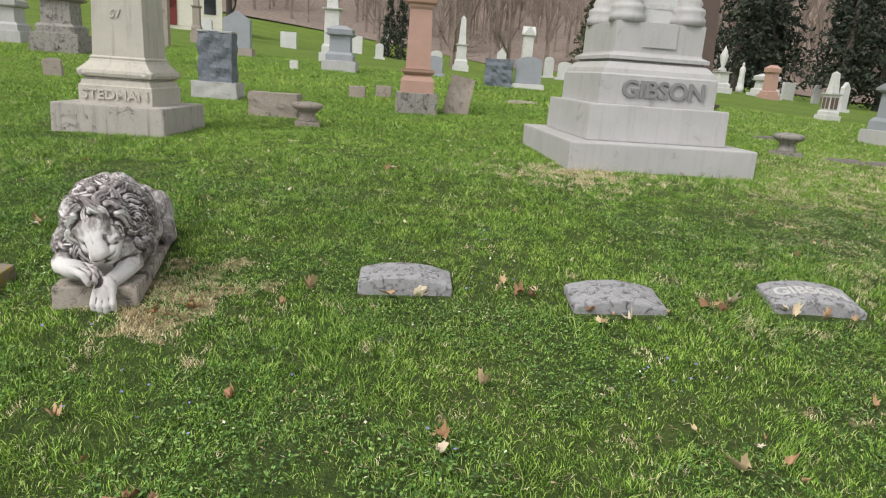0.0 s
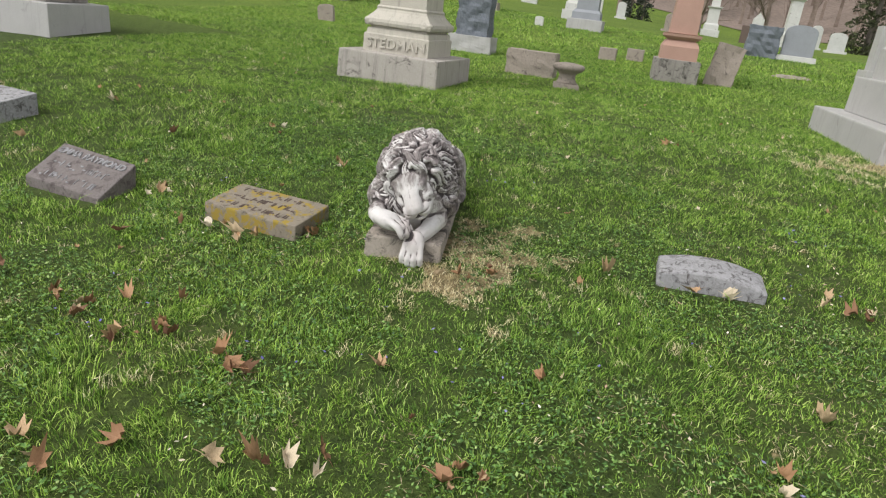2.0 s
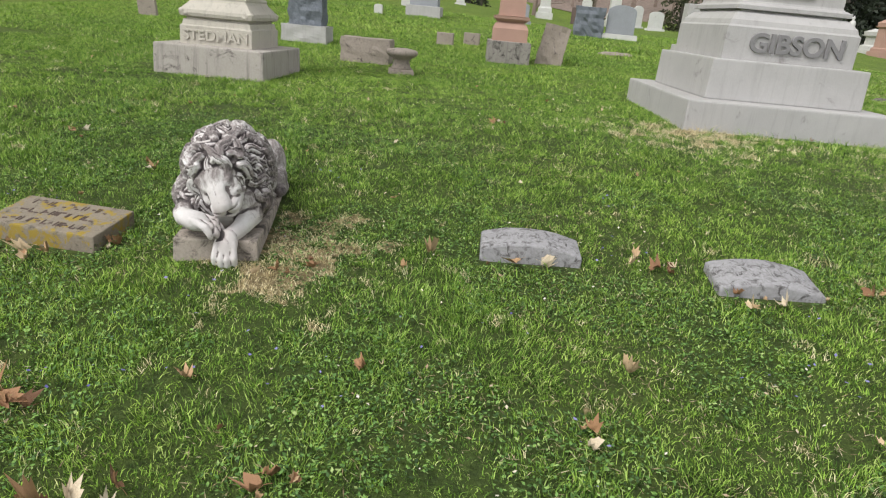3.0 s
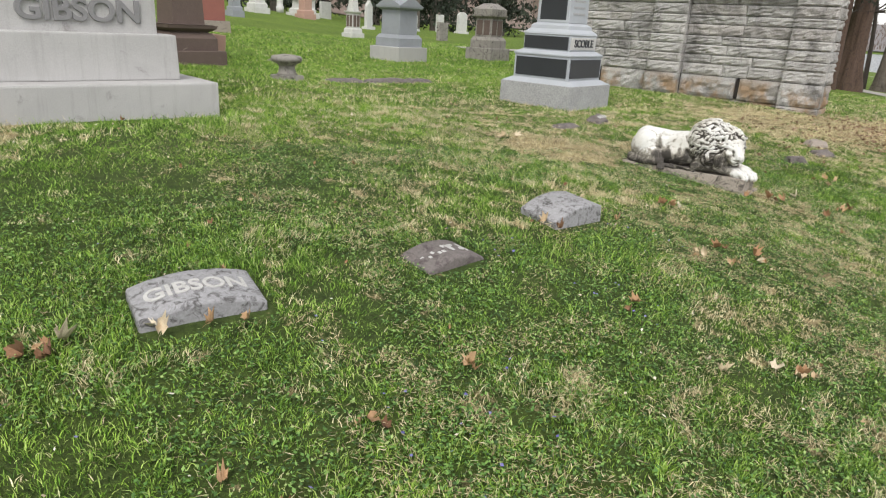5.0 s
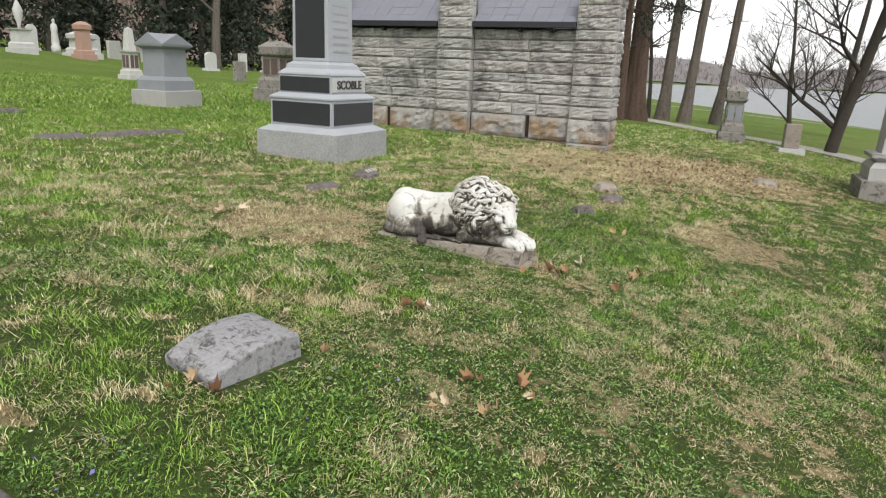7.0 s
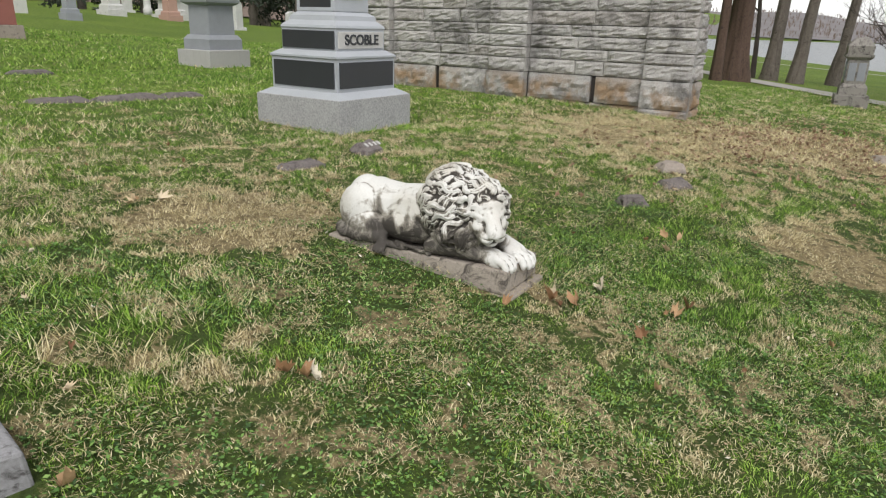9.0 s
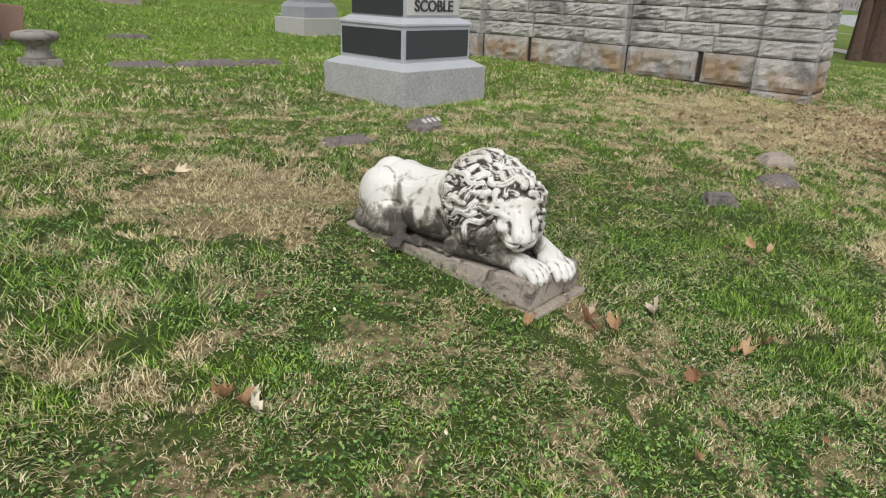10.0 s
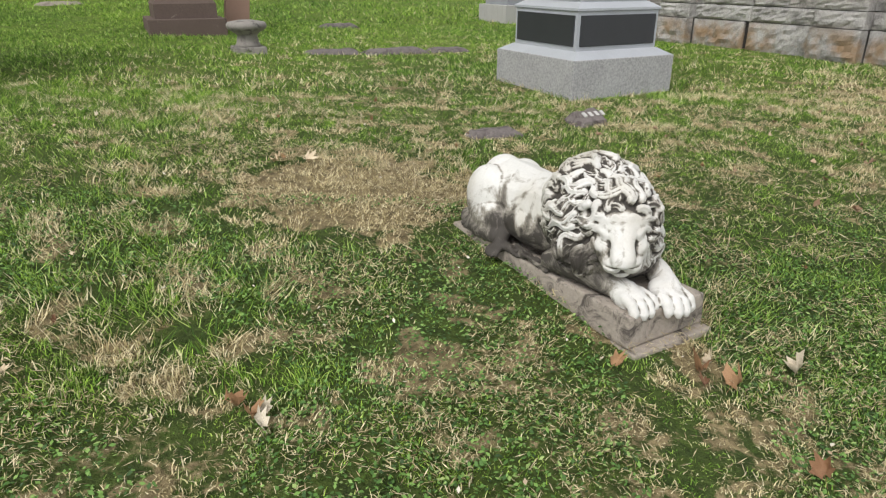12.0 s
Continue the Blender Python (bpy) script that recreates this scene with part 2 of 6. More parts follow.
def turf(name, blades):
    """Lawn colour by world place: lush green, straw-coloured dormant patches, thatch with painted shade under the near
    blades.
    """
    m, n, l, b = mat(name)
    v = coords(n, l, True)
    flat = n.new("ShaderNodeMapping")
    flat.inputs["Scale"].default_value = (1, 1, 0)
    l.new(v, flat.inputs["Vector"])
    p = flat.outputs[0]
    spots = []
    broad = tex_noise(n, l, p, 0.35, 3, 0.5)
    patch = tex_noise(n, l, p, 3.9, 6, 0.66, 0.5)
    small = tex_noise(n, l, p, 16.0, 3, 0.65)
    sep = n.new("ShaderNodeSeparateXYZ")
    l.new(v, sep.inputs[0])
    east = n.new("ShaderNodeMapRange")
    east.inputs["From Min"].default_value, east.inputs["From Max"].default_value = 0.3, 5.5
    east.inputs["To Min"].default_value, east.inputs["To Max"].default_value = -0.050, 0.085
    l.new(sep.outputs["X"], east.inputs["Value"])
    far = n.new("ShaderNodeMapRange")
    far.inputs["From Min"].default_value, far.inputs["From Max"].default_value = 9.0, 16.0
    far.inputs["To Min"].default_value, far.inputs["To Max"].default_value = 0.0, -0.10
    l.new(sep.outputs["Y"], far.inputs["Value"])

    def add(a, c, k=1.0):
        x = n.new("ShaderNodeMath")
        x.operation = "MULTIPLY_ADD"
        x.inputs[1].default_value = k
        l.new(c, x.inputs[0])
        l.new(a, x.inputs[2])
        return x.outputs[0]

    for cx, cy, rad, k in ((-1.55, 2.75, 0.8, 0.22), (0.7, 6.7, 1.2, 0.16), (6.1, 6.4, 0.8, 0.27), (9.8, 4.6, 0.8, 0.2), (11.8, 7.8, 2.2, 0.16), (13.9, 6.6, 1.8, 0.3), (7.3, 4.4, 0.5, 0.04), (4.0, 3.5, 0.75, -0.30), (4.6, 4.0, 0.5, -0.2), (8.7, 5.2, 1.3, -0.14)):
        dist = n.new("ShaderNodeVectorMath")
        dist.operation = "DISTANCE"
        l.new(p, dist.inputs[0])
        dist.inputs[1].default_value = (cx, cy, 0)
        fall = n.new("ShaderNodeMapRange")
        fall.inputs["From Min"].default_value, fall.inputs["From Max"].default_value = rad * 0.3, rad
        fall.inputs["To Min"].default_value, fall.inputs["To Max"].default_value = k, 0.0
        l.new(dist.outputs["Value"], fall.inputs["Value"])
        spots.append(fall.outputs[0])
    dry = add(add(add(patch.outputs["Fac"], east.outputs[0]), far.outputs[0]), small.outputs["Fac"], 0.28)
    for spot in spots:
        dry = add(dry, spot)
    if blades:
        geo = n.new("ShaderNodeNewGeometry")
        rnd = geo.outputs["Random Per Island"]
        dry = add(dry, rnd, 0.13)
        green = ramp(n, l, rnd, [(0.0, (0.026, 0.062, 0.011)), (0.3, (0.10, 0.215, 0.030)), (0.7, (0.235, 0.395, 0.065)), (1.0, (0.38, 0.51, 0.18))]).outputs[0]
        straw = ramp(n, l, rnd, [(0.0, (0.36, 0.29, 0.15)), (0.5, (0.64, 0.55, 0.32)), (1.0, (0.80, 0.73, 0.50))]).outputs[0]
        edge = 0.808
    else:
        green = ramp(n, l, small.outputs["Fac"], [(0.3, (0.06, 0.092, 0.019)), (0.7, (0.15, 0.235, 0.043))]).outputs[0]
        straw = ramp(n, l, small.outputs["Fac"], [(0.3, (0.10, 0.075, 0.04)), (0.7, (0.36, 0.29, 0.16))]).outputs[0]
        gap_shade = n.new("ShaderNodeMapRange")
        gap_shade.inputs["From Min"].default_value, gap_shade.inputs["From Max"].default_value = 6.0, 13.0
        gap_shade.inputs["To Min"].default_value, gap_shade.inputs["To Max"].default_value = 0.70, 0.0
        l.new(sep.outputs["Y"], gap_shade.inputs["Value"])
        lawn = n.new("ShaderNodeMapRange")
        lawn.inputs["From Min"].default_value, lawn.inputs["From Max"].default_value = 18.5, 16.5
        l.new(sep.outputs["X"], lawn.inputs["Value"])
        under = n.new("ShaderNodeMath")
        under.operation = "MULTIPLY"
        l.new(gap_shade.outputs[0], under.inputs[0])
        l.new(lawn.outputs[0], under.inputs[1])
        edge = 0.79
    bright = ramp(n, l, broad.outputs["Fac"], [(0.3, (0.82, 0.86, 0.8)), (0.7, (1.2, 1.14, 1.0))]).outputs[0]
    green = mix(n, l, 1.0, green, bright, "MULTIPLY")
    mask = ramp(n, l, dry, [(edge - 0.025, (0, 0, 0)), (edge + 0.035, (1, 1, 1))]).outputs[0]
    tuft = ramp(n, l, tex_noise(n, l, p, 11.0, 5, 0.7, 0.4).outputs["Fac"], [(0.36, (0.62, 0.66, 0.60)), (0.5, (1.14, 1.10, 1.08)), (0.68, (1.42, 1.36, 1.25))]).outputs[0]
    green = mix(n, l, 1.0, green, tuft, "MULTIPLY")
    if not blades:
        # thatch near black: shade between the near blades is painted into its colour
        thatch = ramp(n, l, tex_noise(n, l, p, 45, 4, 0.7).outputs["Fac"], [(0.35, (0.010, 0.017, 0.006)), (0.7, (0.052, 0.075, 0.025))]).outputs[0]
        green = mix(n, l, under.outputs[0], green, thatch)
    col = mix(n, l, mask, green, straw)
    l.new(col, b.inputs["Base Color"])
    b.inputs["Roughness"].default_value = 0.75 if blades else 0.95
    b.inputs["Specular IOR Level"].default_value = 0.25
    if not blades:
        bump(n, l, b, tex_noise(n, l, p, 60, 4, 0.7).outputs["Fac"], 0.8, 0.03)
    return m


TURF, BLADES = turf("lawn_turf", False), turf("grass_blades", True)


# ---- ground ----
def sig(v):
    return 1 / (1 + np.exp(-np.clip(v, -60, 60)))


def sop(v):
    return np.logaddexp(0, v)


def heights(x, y):
    z = 0.74 * sig((y - 2.95) / 1.35) - 0.17 * sig((x - 4.6) / 0.9) - 0.17 * sig((x - 6.6) / 0.7) * sig((7.2 - y) / 0.8)
    z = z + 0.9 * (1 - np.exp(-sop((y - 14.5) / 1.5) * 1.5 / 10)) * sig((3 + 0.35 * np.clip(y - 15, 0, None) - x) / 2.5)
    z = z + 0.0016 * sop(-x - 3) * np.clip(y - 5, 0, None)
    z = z - np.minimum(0.054 * sop(((x - 11) - 0.8 * (y - 6)) / 2) * 2, 4.6)
    z = z + 0.6 * sig((y - 38) / 6) * sig((x - 3) / 3) * sig((30 - x) / 4)
    z = z + 0.055 * np.exp(-((x + 1.78) ** 2 + (y - 2.45) ** 2) / 0.25)
    r, a = np.hypot(x, y), np.arctan2(x, y)
    z = z + 70 * np.clip((r - 85) / 190, 0, 1) ** 1.3 * sig((0.72 - a) / 0.05) * sig((a + 1.9) / 0.1)
    z = z + 24 * np.clip((r - 400) / 200, 0, 1) * (0.75 + 0.2 * np.sin(a * 9) + 0.1 * np.sin(a * 31))
    return np.maximum(z, -5.5)


def gz(x, y):
    return float(heights(np.float64(x), np.float64(y)))


def part(name, bm, material, parent=None, label=""):
    """Links a bmesh as one mesh object under a thing or a part."""
    me = bpy.data.meshes.new(name)
    bm.to_mesh(me)
    bm.free()
    me.materials.append(material)
    ob = new(name, me)
    ob.parent = parent
    return tagged(ob, label)


def from_arrays(name, co, faces, material, smooth=False):
    """A mesh from numpy arrays: vertices (n, 3) and faces (m, 3 or 4)."""
    me = bpy.data.meshes.new(name)
    k = faces.shape[1]
    me.vertices.add(len(co))
    me.vertices.foreach_set("co", np.ascontiguousarray(co, np.float32).ravel())
    me.loops.add(faces.size)
    me.loops.foreach_set("vertex_index", np.ascontiguousarray(faces, np.int32).ravel())
    me.polygons.add(len(faces))
    me.polygons.foreach_set("loop_start", np.arange(0, faces.size, k, dtype=np.int32))
    me.update(calc_edges=True)
    if smooth:
        me.polygons.foreach_set("use_smooth", np.ones(len(faces), bool))
    me.materials.append(material)
    return new(name, me)


def spread(a, b, near, far_step):
    """Grid lines: a to b at an even step, then growing steps out to the horizon."""
    mid = list(np.arange(a, b, near))
    step, lo, hi, left, right = near, a, b, [], []
    while hi < 2600:
        step *= 1.16
        lo, hi = lo - step, hi + step
        left.append(lo), right.append(hi)
    return np.array(left[::-1] + mid + right)


gx, gy = spread(-10, 18, 0.14, 1), spread(-4, 18, 0.14, 1)
mx, my = np.meshgrid(gx, gy)
mz = heights(mx, my)
wob = np.random.RandomState(3)
near_lawn = (np.abs(mx) < 25) & (np.abs(my) < 25)
mz = mz + near_lawn * (0.003 * np.sin(mx * 2.3 + 1.7 * np.sin(my * 1.1)) * np.sin(my * 2.9 + mx) + 0.002 * wob.randn(*mx.shape) - 0.005)
idx = np.arange(mx.size).reshape(mx.shape)
quads = np.stack([idx[:-1, :-1], idx[:-1, 1:], idx[1:, 1:], idx[1:, :-1]], -1).reshape(-1, 4)
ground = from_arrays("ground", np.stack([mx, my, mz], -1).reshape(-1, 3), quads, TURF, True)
tagged(ground, "green cemetery lawn with straw-coloured dormant patches", "lawn", kind="structure")


def thing(name, x, y, rot=0.0, label="", category="", group="", sink=0.0, tilt=(0, 0)):
    ob = tagged(new(name), label, category, group)
    ob.empty_display_size = 0.1
    ob.matrix_world = pose(x, y, gz(x, y) - sink, tilt[0], tilt[1], rot)
    return ob


def frustum(bm, w0, d0, w1, d1, z0, z1, bev=0.012, cx=0.0, cy=0.0, seg=2):
    vs = [bm.verts.new((cx + sx * w / 2, cy + sy * d / 2, z)) for z, w, d in ((z0, w0, d0), (z1, w1, d1)) for sx, sy in ((-1, -1), (1, -1), (1, 1), (-1, 1))]
    fs = [bm.faces.new([vs[i] for i in f]) for f in ((3, 2, 1, 0), (4, 5, 6, 7), (0, 1, 5, 4), (1, 2, 6, 5), (2, 3, 7, 6), (3, 0, 4, 7))]
    if bev:
        bmesh.ops.bevel(bm, geom=list({e for f in fs for e in f.edges}), offset=bev, segments=seg, affect="EDGES", profile=0.6)
    return bm


def block(w0, d0, w1, d1, z0, z1, bev=0.012, cx=0.0, cy=0.0):
    return frustum(bmesh.new(), w0, d0, w1, d1, z0, z1, bev, cx, cy)


def profile_block(stops, bev=0.0):
    """A square-plan moulding: stops of (half width, half depth, z) from below."""
    bm = bmesh.new()
    rings = [[bm.verts.new((sx * w, sy * d, z)) for sx, sy in ((-1, -1), (1, -1), (1, 1), (-1, 1))] for w, d, z in stops]
    for a, b in zip(rings, rings[1:]):
        for i in range(4):
            bm.faces.new((a[i], a[(i + 1) % 4], b[(i + 1) % 4], b[i]))
    bm.faces.new(rings[0][::-1]), bm.faces.new(rings[-1])
    return bm


def lathe(stops, seg=20, cx=0.0, cy=0.0):
    """A turned shape: stops of (radius, z) from below."""
    bm = bmesh.new()
    rings = [[bm.verts.new((cx + r * math.cos(2 * math.pi * i / seg), cy + r * math.sin(2 * math.pi * i / seg), z)) for i in range(seg)] for r, z in stops]
    for a, b in zip(rings, rings[1:]):
        for i in range(seg):
            bm.faces.new((a[i], a[(i + 1) % seg], b[(i + 1) % seg], b[i])).smooth = True
    bm.faces.new(rings[0][::-1]), bm.faces.new(rings[-1])
    return bm


def lettering(text, size, depth, material, parent, m, label="raised lettering", stretch=1.0):
    cu = bpy.data.curves.new("lettering", "FONT")
    cu.body, cu.size, cu.extrude, cu.align_x, cu.align_y = text, size, depth, "CENTER", "CENTER"
    cu.bevel_depth, cu.offset = depth * 0.25, size * 0.012
    tmp = new("lettering", cu)
    me = bpy.data.meshes.new_from_object(tmp.evaluated_get(bpy.context.evaluated_depsgraph_get()))
    bpy.data.objects.remove(tmp)
    bm = bmesh.new()
    bm.from_mesh(me)
    todo, made = set(bm.verts), []
    while todo:
        group, stack = set(), [min(todo, key=lambda v: v.index)]
        while stack:
            v = stack.pop()
            if v in group:
                continue
            group.add(v)
            stack += [e.other_vert(v) for e in v.link_edges]
        todo -= group
        faces = {f for v in group for f in v.link_faces}
        one = bmesh.new()
        twin = {v: one.verts.new(v.co) for v in group}
        for f in faces:
            one.faces.new([twin[v] for v in f.verts])
        ob = part("letter", one, material, parent, label)
        ob.matrix_local = m @ Matrix.Diagonal((stretch, 1, 1, 1))
        made.append(ob)
    bm.free()
    return made


def rough_block(w, d, h, amp, seed, cuts=7, bev=0.0):
    """A rock-faced block whose faces bulge unevenly; it stands on z = 0."""
    bm = bmesh.new()
    bmesh.ops.create_cube(bm, size=1.0)
    bmesh.ops.subdivide_edges(bm, edges=bm.edges[:], cuts=cuts, use_grid_fill=True)
    for v in bm.verts:
        p = Vector((v.co.x * w, v.co.y * d, (v.co.z + 0.5) * h))
        q = p * 5 + Vector((seed * 3.1, seed * 1.7, seed))
        k = noise.fractal(q, 1.0, 2.0, 4) * amp
        edge = max(abs(v.co.x), abs(v.co.y))
        out = Vector((v.co.x, v.co.y, 0.0))
        if edge > 0.49 and v.co.z > -0.45:
            p += out.normalized() * k
        if v.co.z > 0.49:
            p.z += k * 0.35
        v.co = p
    return bm


# ---- the large monuments ----
def gibson():
    """Stepped pale granite monument with four corner columns."""
    r = radians(14)
    ux, uy = (math.cos(r), math.sin(r)), (-math.sin(r), math.cos(r))
    w, d = 2.22, 2.4
    cx, cy = 2.85 - ux[0] * w / 2 + uy[0] * d / 2, 7.64 - ux[1] * w / 2 + uy[1] * d / 2
    t = tagged(new("stepped_monument"), "tall pale grey granite family monument with stepped base and corner columns", "monument")
    t.matrix_world = pose(cx, cy, 0.60, 0, 0, 14)
    part("base_step", block(w, d, w, d, 0, 0.42, 0.02), GIBSON_GRANITE, t, "lowest granite step, grass-stained at the foot")
    part("middle_step", block(w - 0.52, d - 0.56, w - 0.54, d - 0.58, 0.42, 0.835, 0.015), GIBSON_GRANITE, t)
    a, b = (w - 0.80) / 2, (d - 0.86) / 2
    die = part("die", profile_block([(a, b, 0.835), (a, b, 1.17), (a - 0.02, b - 0.02, 1.19), (a - 0.035, b - 0.035, 1.24), (a - 0.10, b - 0.10, 1.31), (a - 0.13, b - 0.13, 1.325)]), GIBSON_GRANITE, t)
    lettering("GIBSON", 0.27, 0.018, DARK_LETTER, die, pose(0.06, -b - 0.004, 1.015, 90, 0, 0), "large raised grey letters", 1.05)
    a2, b2 = a - 0.13, b - 0.13
    part("shadow_joint", block(2 * a2 - 0.06, 2 * b2 - 0.06, 2 * a2 - 0.06, 2 * b2 - 0.06, 1.325, 1.35, 0), GIBSON_GRANITE, t)
    part("plinth", profile_block([(a2 + 0.035, b2 + 0.035, 1.35), (a2 + 0.035, b2 + 0.035, 1.39), (a2 - 0.03, b2 - 0.03, 1.42), (a2 - 0.04, b2 - 0.04, 1.44), (a2 - 0.04, b2 - 0.04, 1.78)]), GIBSON_GRANITE, t)
    part("sunk_panel", block(0.40, 0.03, 0.40, 0.03, 1.50, 1.78, 0.004, 0, -b2 + 0.035), GIBSON_GRANITE, t)
    part("inscription_block", block(2 * a2 - 0.42, 2 * b2 - 0.42, 2 * a2 - 0.42, 2 * b2 - 0.42, 1.78, 3.3, 0.01), MARBLE, t, "inscribed grey centre block")
    for i, x in enumerate((-0.16, -0.08, 0, 0.08, 0.16)):
        part("inscription_line", block(0.06, 0.012, 0.06, 0.012, 1.95, 2.0, 0, x, -b2 + 0.208), LETTER, t)
    for sx in (-1, 1):
        for sy in (-1, 1):
            part("column", lathe([(0.21, 1.78), (0.21, 1.86), (0.185, 1.89), (0.20, 1.93), (0.19, 1.97), (0.14, 2.0), (0.155, 2.04), (0.13, 2.08), (0.12, 2.12), (0.115, 3.1), (0.16, 3.2), (0.16, 3.3)], 20, sx * (a2 - 0.21), sy * (b2 - 0.21)), GIBSON_GRANITE, t)
    part("cap", profile_block([(a2, b2, 3.3), (a2 + 0.06, b2 + 0.06, 3.42), (a2 + 0.06, b2 + 0.06, 3.5), (0.1, 0.1, 4.0)]), GIBSON_GRANITE, t)


def stedman():
    """Buff obelisk on a stained base, with a cushion moulding over the name."""
    t = thing("obelisk_monument", -4.66, 7.30, 8, "weathered buff stone obelisk monument on a stained square base", "monument", sink=0.18)
    z = 0.15
    part("base", block(1.32, 1.32, 1.3, 1.3, 0, z + 0.34, 0.018), STAINED_BUFF, t, "black-stained square base")
    z += 0.34
    die = part("die", profile_block([(0.43, 0.43, z), (0.43, 0.43, z + 0.20), (0.41, 0.41, z + 0.215), (0.40, 0.40, z + 0.27), (0.39, 0.39, z + 0.275)]), STEDMAN_STONE, t)
    lettering("STEDMAN", 0.155, 0.012, STEDMAN_STONE, die, pose(0.0, -0.432, z + 0.10, 90, 0, 0), "raised stone letters", 1.12)
    z += 0.275
    cushion = part("cushion_moulding", profile_block([(0.37, 0.37, z), (0.37, 0.37, z + 0.02), (0.425, 0.425, z + 0.035), (0.435, 0.435, z + 0.07), (0.425, 0.425, z + 0.105), (0.34, 0.34, z + 0.20), (0.325, 0.325, z + 0.23), (0.33, 0.33, z + 0.25), (0.315, 0.315, z + 0.27)]), STEDMAN_STONE, t)
    for sx in (-1, 1):
        for sy in (-1, 1):
            for k in range(3):
                bm = bmesh.new()
                bmesh.ops.create_icosphere(bm, subdivisions=2, radius=0.045, matrix=pose(sx * (0.40 - 0.05 * (k == 1)), sy * (0.40 - 0.05 * (k == 2)), z + 0.06 + 0.03 * (k == 0), 0, 0, 30 * k) @ Matrix.Diagonal((1.1, 0.9, 0.7, 1)))
                part("carved_leaf", bm, STEDMAN_STONE, cushion)
    z += 0.27
    shaft = part("shaft", profile_block([(0.305, 0.305, z), (0.22, 0.22, z + 3.4), (0.0, 0.0, z + 3.75)]), STEDMAN_STONE, t)
    lettering("57", 0.13, 0.008, STEDMAN_STONE, shaft, pose(-0.02, -0.296, z + 0.47, 88.6, 0, 0), "raised year digits")


def scoble():
    """Grey granite monument with polished black panels."""
    t = tagged(new("panelled_monument"), "grey granite monument faced with polished black panels", "monument")
    r = -67.8 + 90
    t.matrix_world = pose(8.285, 9.54, 0.42, 0, 0, r)
    w, d = 1.22, 1.26
    part("base", block(w, d, w, d, 0, 0.47, 0.01), SCOBLE_GRANITE, t, "speckled granite base")
    top = part("base_slope", profile_block([(w / 2 - 0.012, d / 2 - 0.012, 0.47), (w / 2 - 0.12, d / 2 - 0.12, 0.53)]), SCOBLE_TRIM, t)
    z, x = 0.53, 0.97
    first = part("lower_die", profile_block([(x / 2, x / 2, z), (x / 2, x / 2, z + 0.34), (x / 2 + 0.015, x / 2 + 0.015, z + 0.35), (x / 2 + 0.015, x / 2 + 0.015, z + 0.37), (x / 2 - 0.07, x / 2 - 0.07, z + 0.42)]), SCOBLE_TRIM, t)
    for k in range(4):
        p = part("black_panel", block(x - 0.07, 0.016, x - 0.07, 0.016, z + 0.04, z + 0.31, 0.003, 0, -x / 2 - 0.004), BLACK_PANEL, first, "polished black panel")
        p.matrix_local = pose(0, 0, 0, 0, 0, 90 * k)
    z, x = z + 0.42, 0.80
    second = part("name_die", profile_block([(x / 2, x / 2, z), (x / 2, x / 2, z + 0.22), (x / 2 + 0.01, x / 2 + 0.01, z + 0.235), (x / 2, x / 2, z + 0.26), (x / 2 - 0.06, x / 2 - 0.06, z + 0.31), (x / 2 - 0.07, x / 2 - 0.07, z + 0.36), (x / 2 - 0.13, x / 2 - 0.13, z + 0.40)]), SCOBLE_TRIM, t)
    for k in range(1, 4):
        p = part("black_panel", block(x - 0.03, 0.016, x - 0.03, 0.016, z + 0.02, z + 0.205, 0.003, 0, -x / 2 - 0.004), BLACK_PANEL, second, "polished black panel")
        p.matrix_local = pose(0, 0, 0, 0, 0, 90 * k)
    plate = part("name_plate", block(0.74, 0.018, 0.74, 0.018, z + 0.025, z + 0.20, 0.008, 0, 0), LETTER, second, "pale name plate")
    plate.matrix_local = pose(0, 0, 0, 0, 0, 0) @ pose(0.0, -x / 2 - 0.006, 0)
    lettering("SCOBLE", 0.15, 0.006, BLACK_PANEL, second, pose(0.0, -x / 2 - 0.018, z + 0.112, 90, 0, 0), "black raised letters", 1.05)
    z, x = z + 0.40, 0.56
    shaft = part("shaft", block(x, x, x - 0.05, x - 0.05, z, z + 2.1, 0.01), SCOBLE_TRIM, t)
    for k in range(4):
        if k == 0:
            for j in range(8):
                p = part("inscription_line", block(0.34, 0.01, 0.34, 0.01, z + 0.12 + j * 0.09, z + 0.15 + j * 0.09, 0, 0, -x / 2 + 0.001 + 0.002 * j), SCOBLE_GRANITE, shaft)
        else:
            p = part("black_panel", block(x - 0.10, 0.016, x - 0.12, 0.016, z + 0.04, z + 0.92, 0.003, 0, -x / 2 + 0.008), BLACK_PANEL, shaft, "polished black panel")
            p.matrix_local = pose(0, 0, 0, 0, 0, 90 * k)
            q = part("inscription_line", block(x - 0.2, 0.012, x - 0.2, 0.012, z + 0.99, z + 1.02, 0, 0, -x / 2 + 0.016), LETTER, shaft)
            q.matrix_local = pose(0, 0, 0, 0, 0, 90 * k)
    part("cap", profile_block([(0.26, 0.26, z + 2.1), (0.36, 0.36, z + 2.2), (0.36, 0.36, z + 2.3), (0.05, 0.05, z + 2.7)]), SCOBLE_TRIM, t)


gibson(), stedman(), scoble()


# ---- grave markers of the row ----
WORN_LETTER = stone("worn_pale_letter", (0.52, 0.51, 0.50), (0.40, 0.39, 0.38), (0.2, 0.19, 0.18), 0.56, 80, 12, 0.9, 0.3)


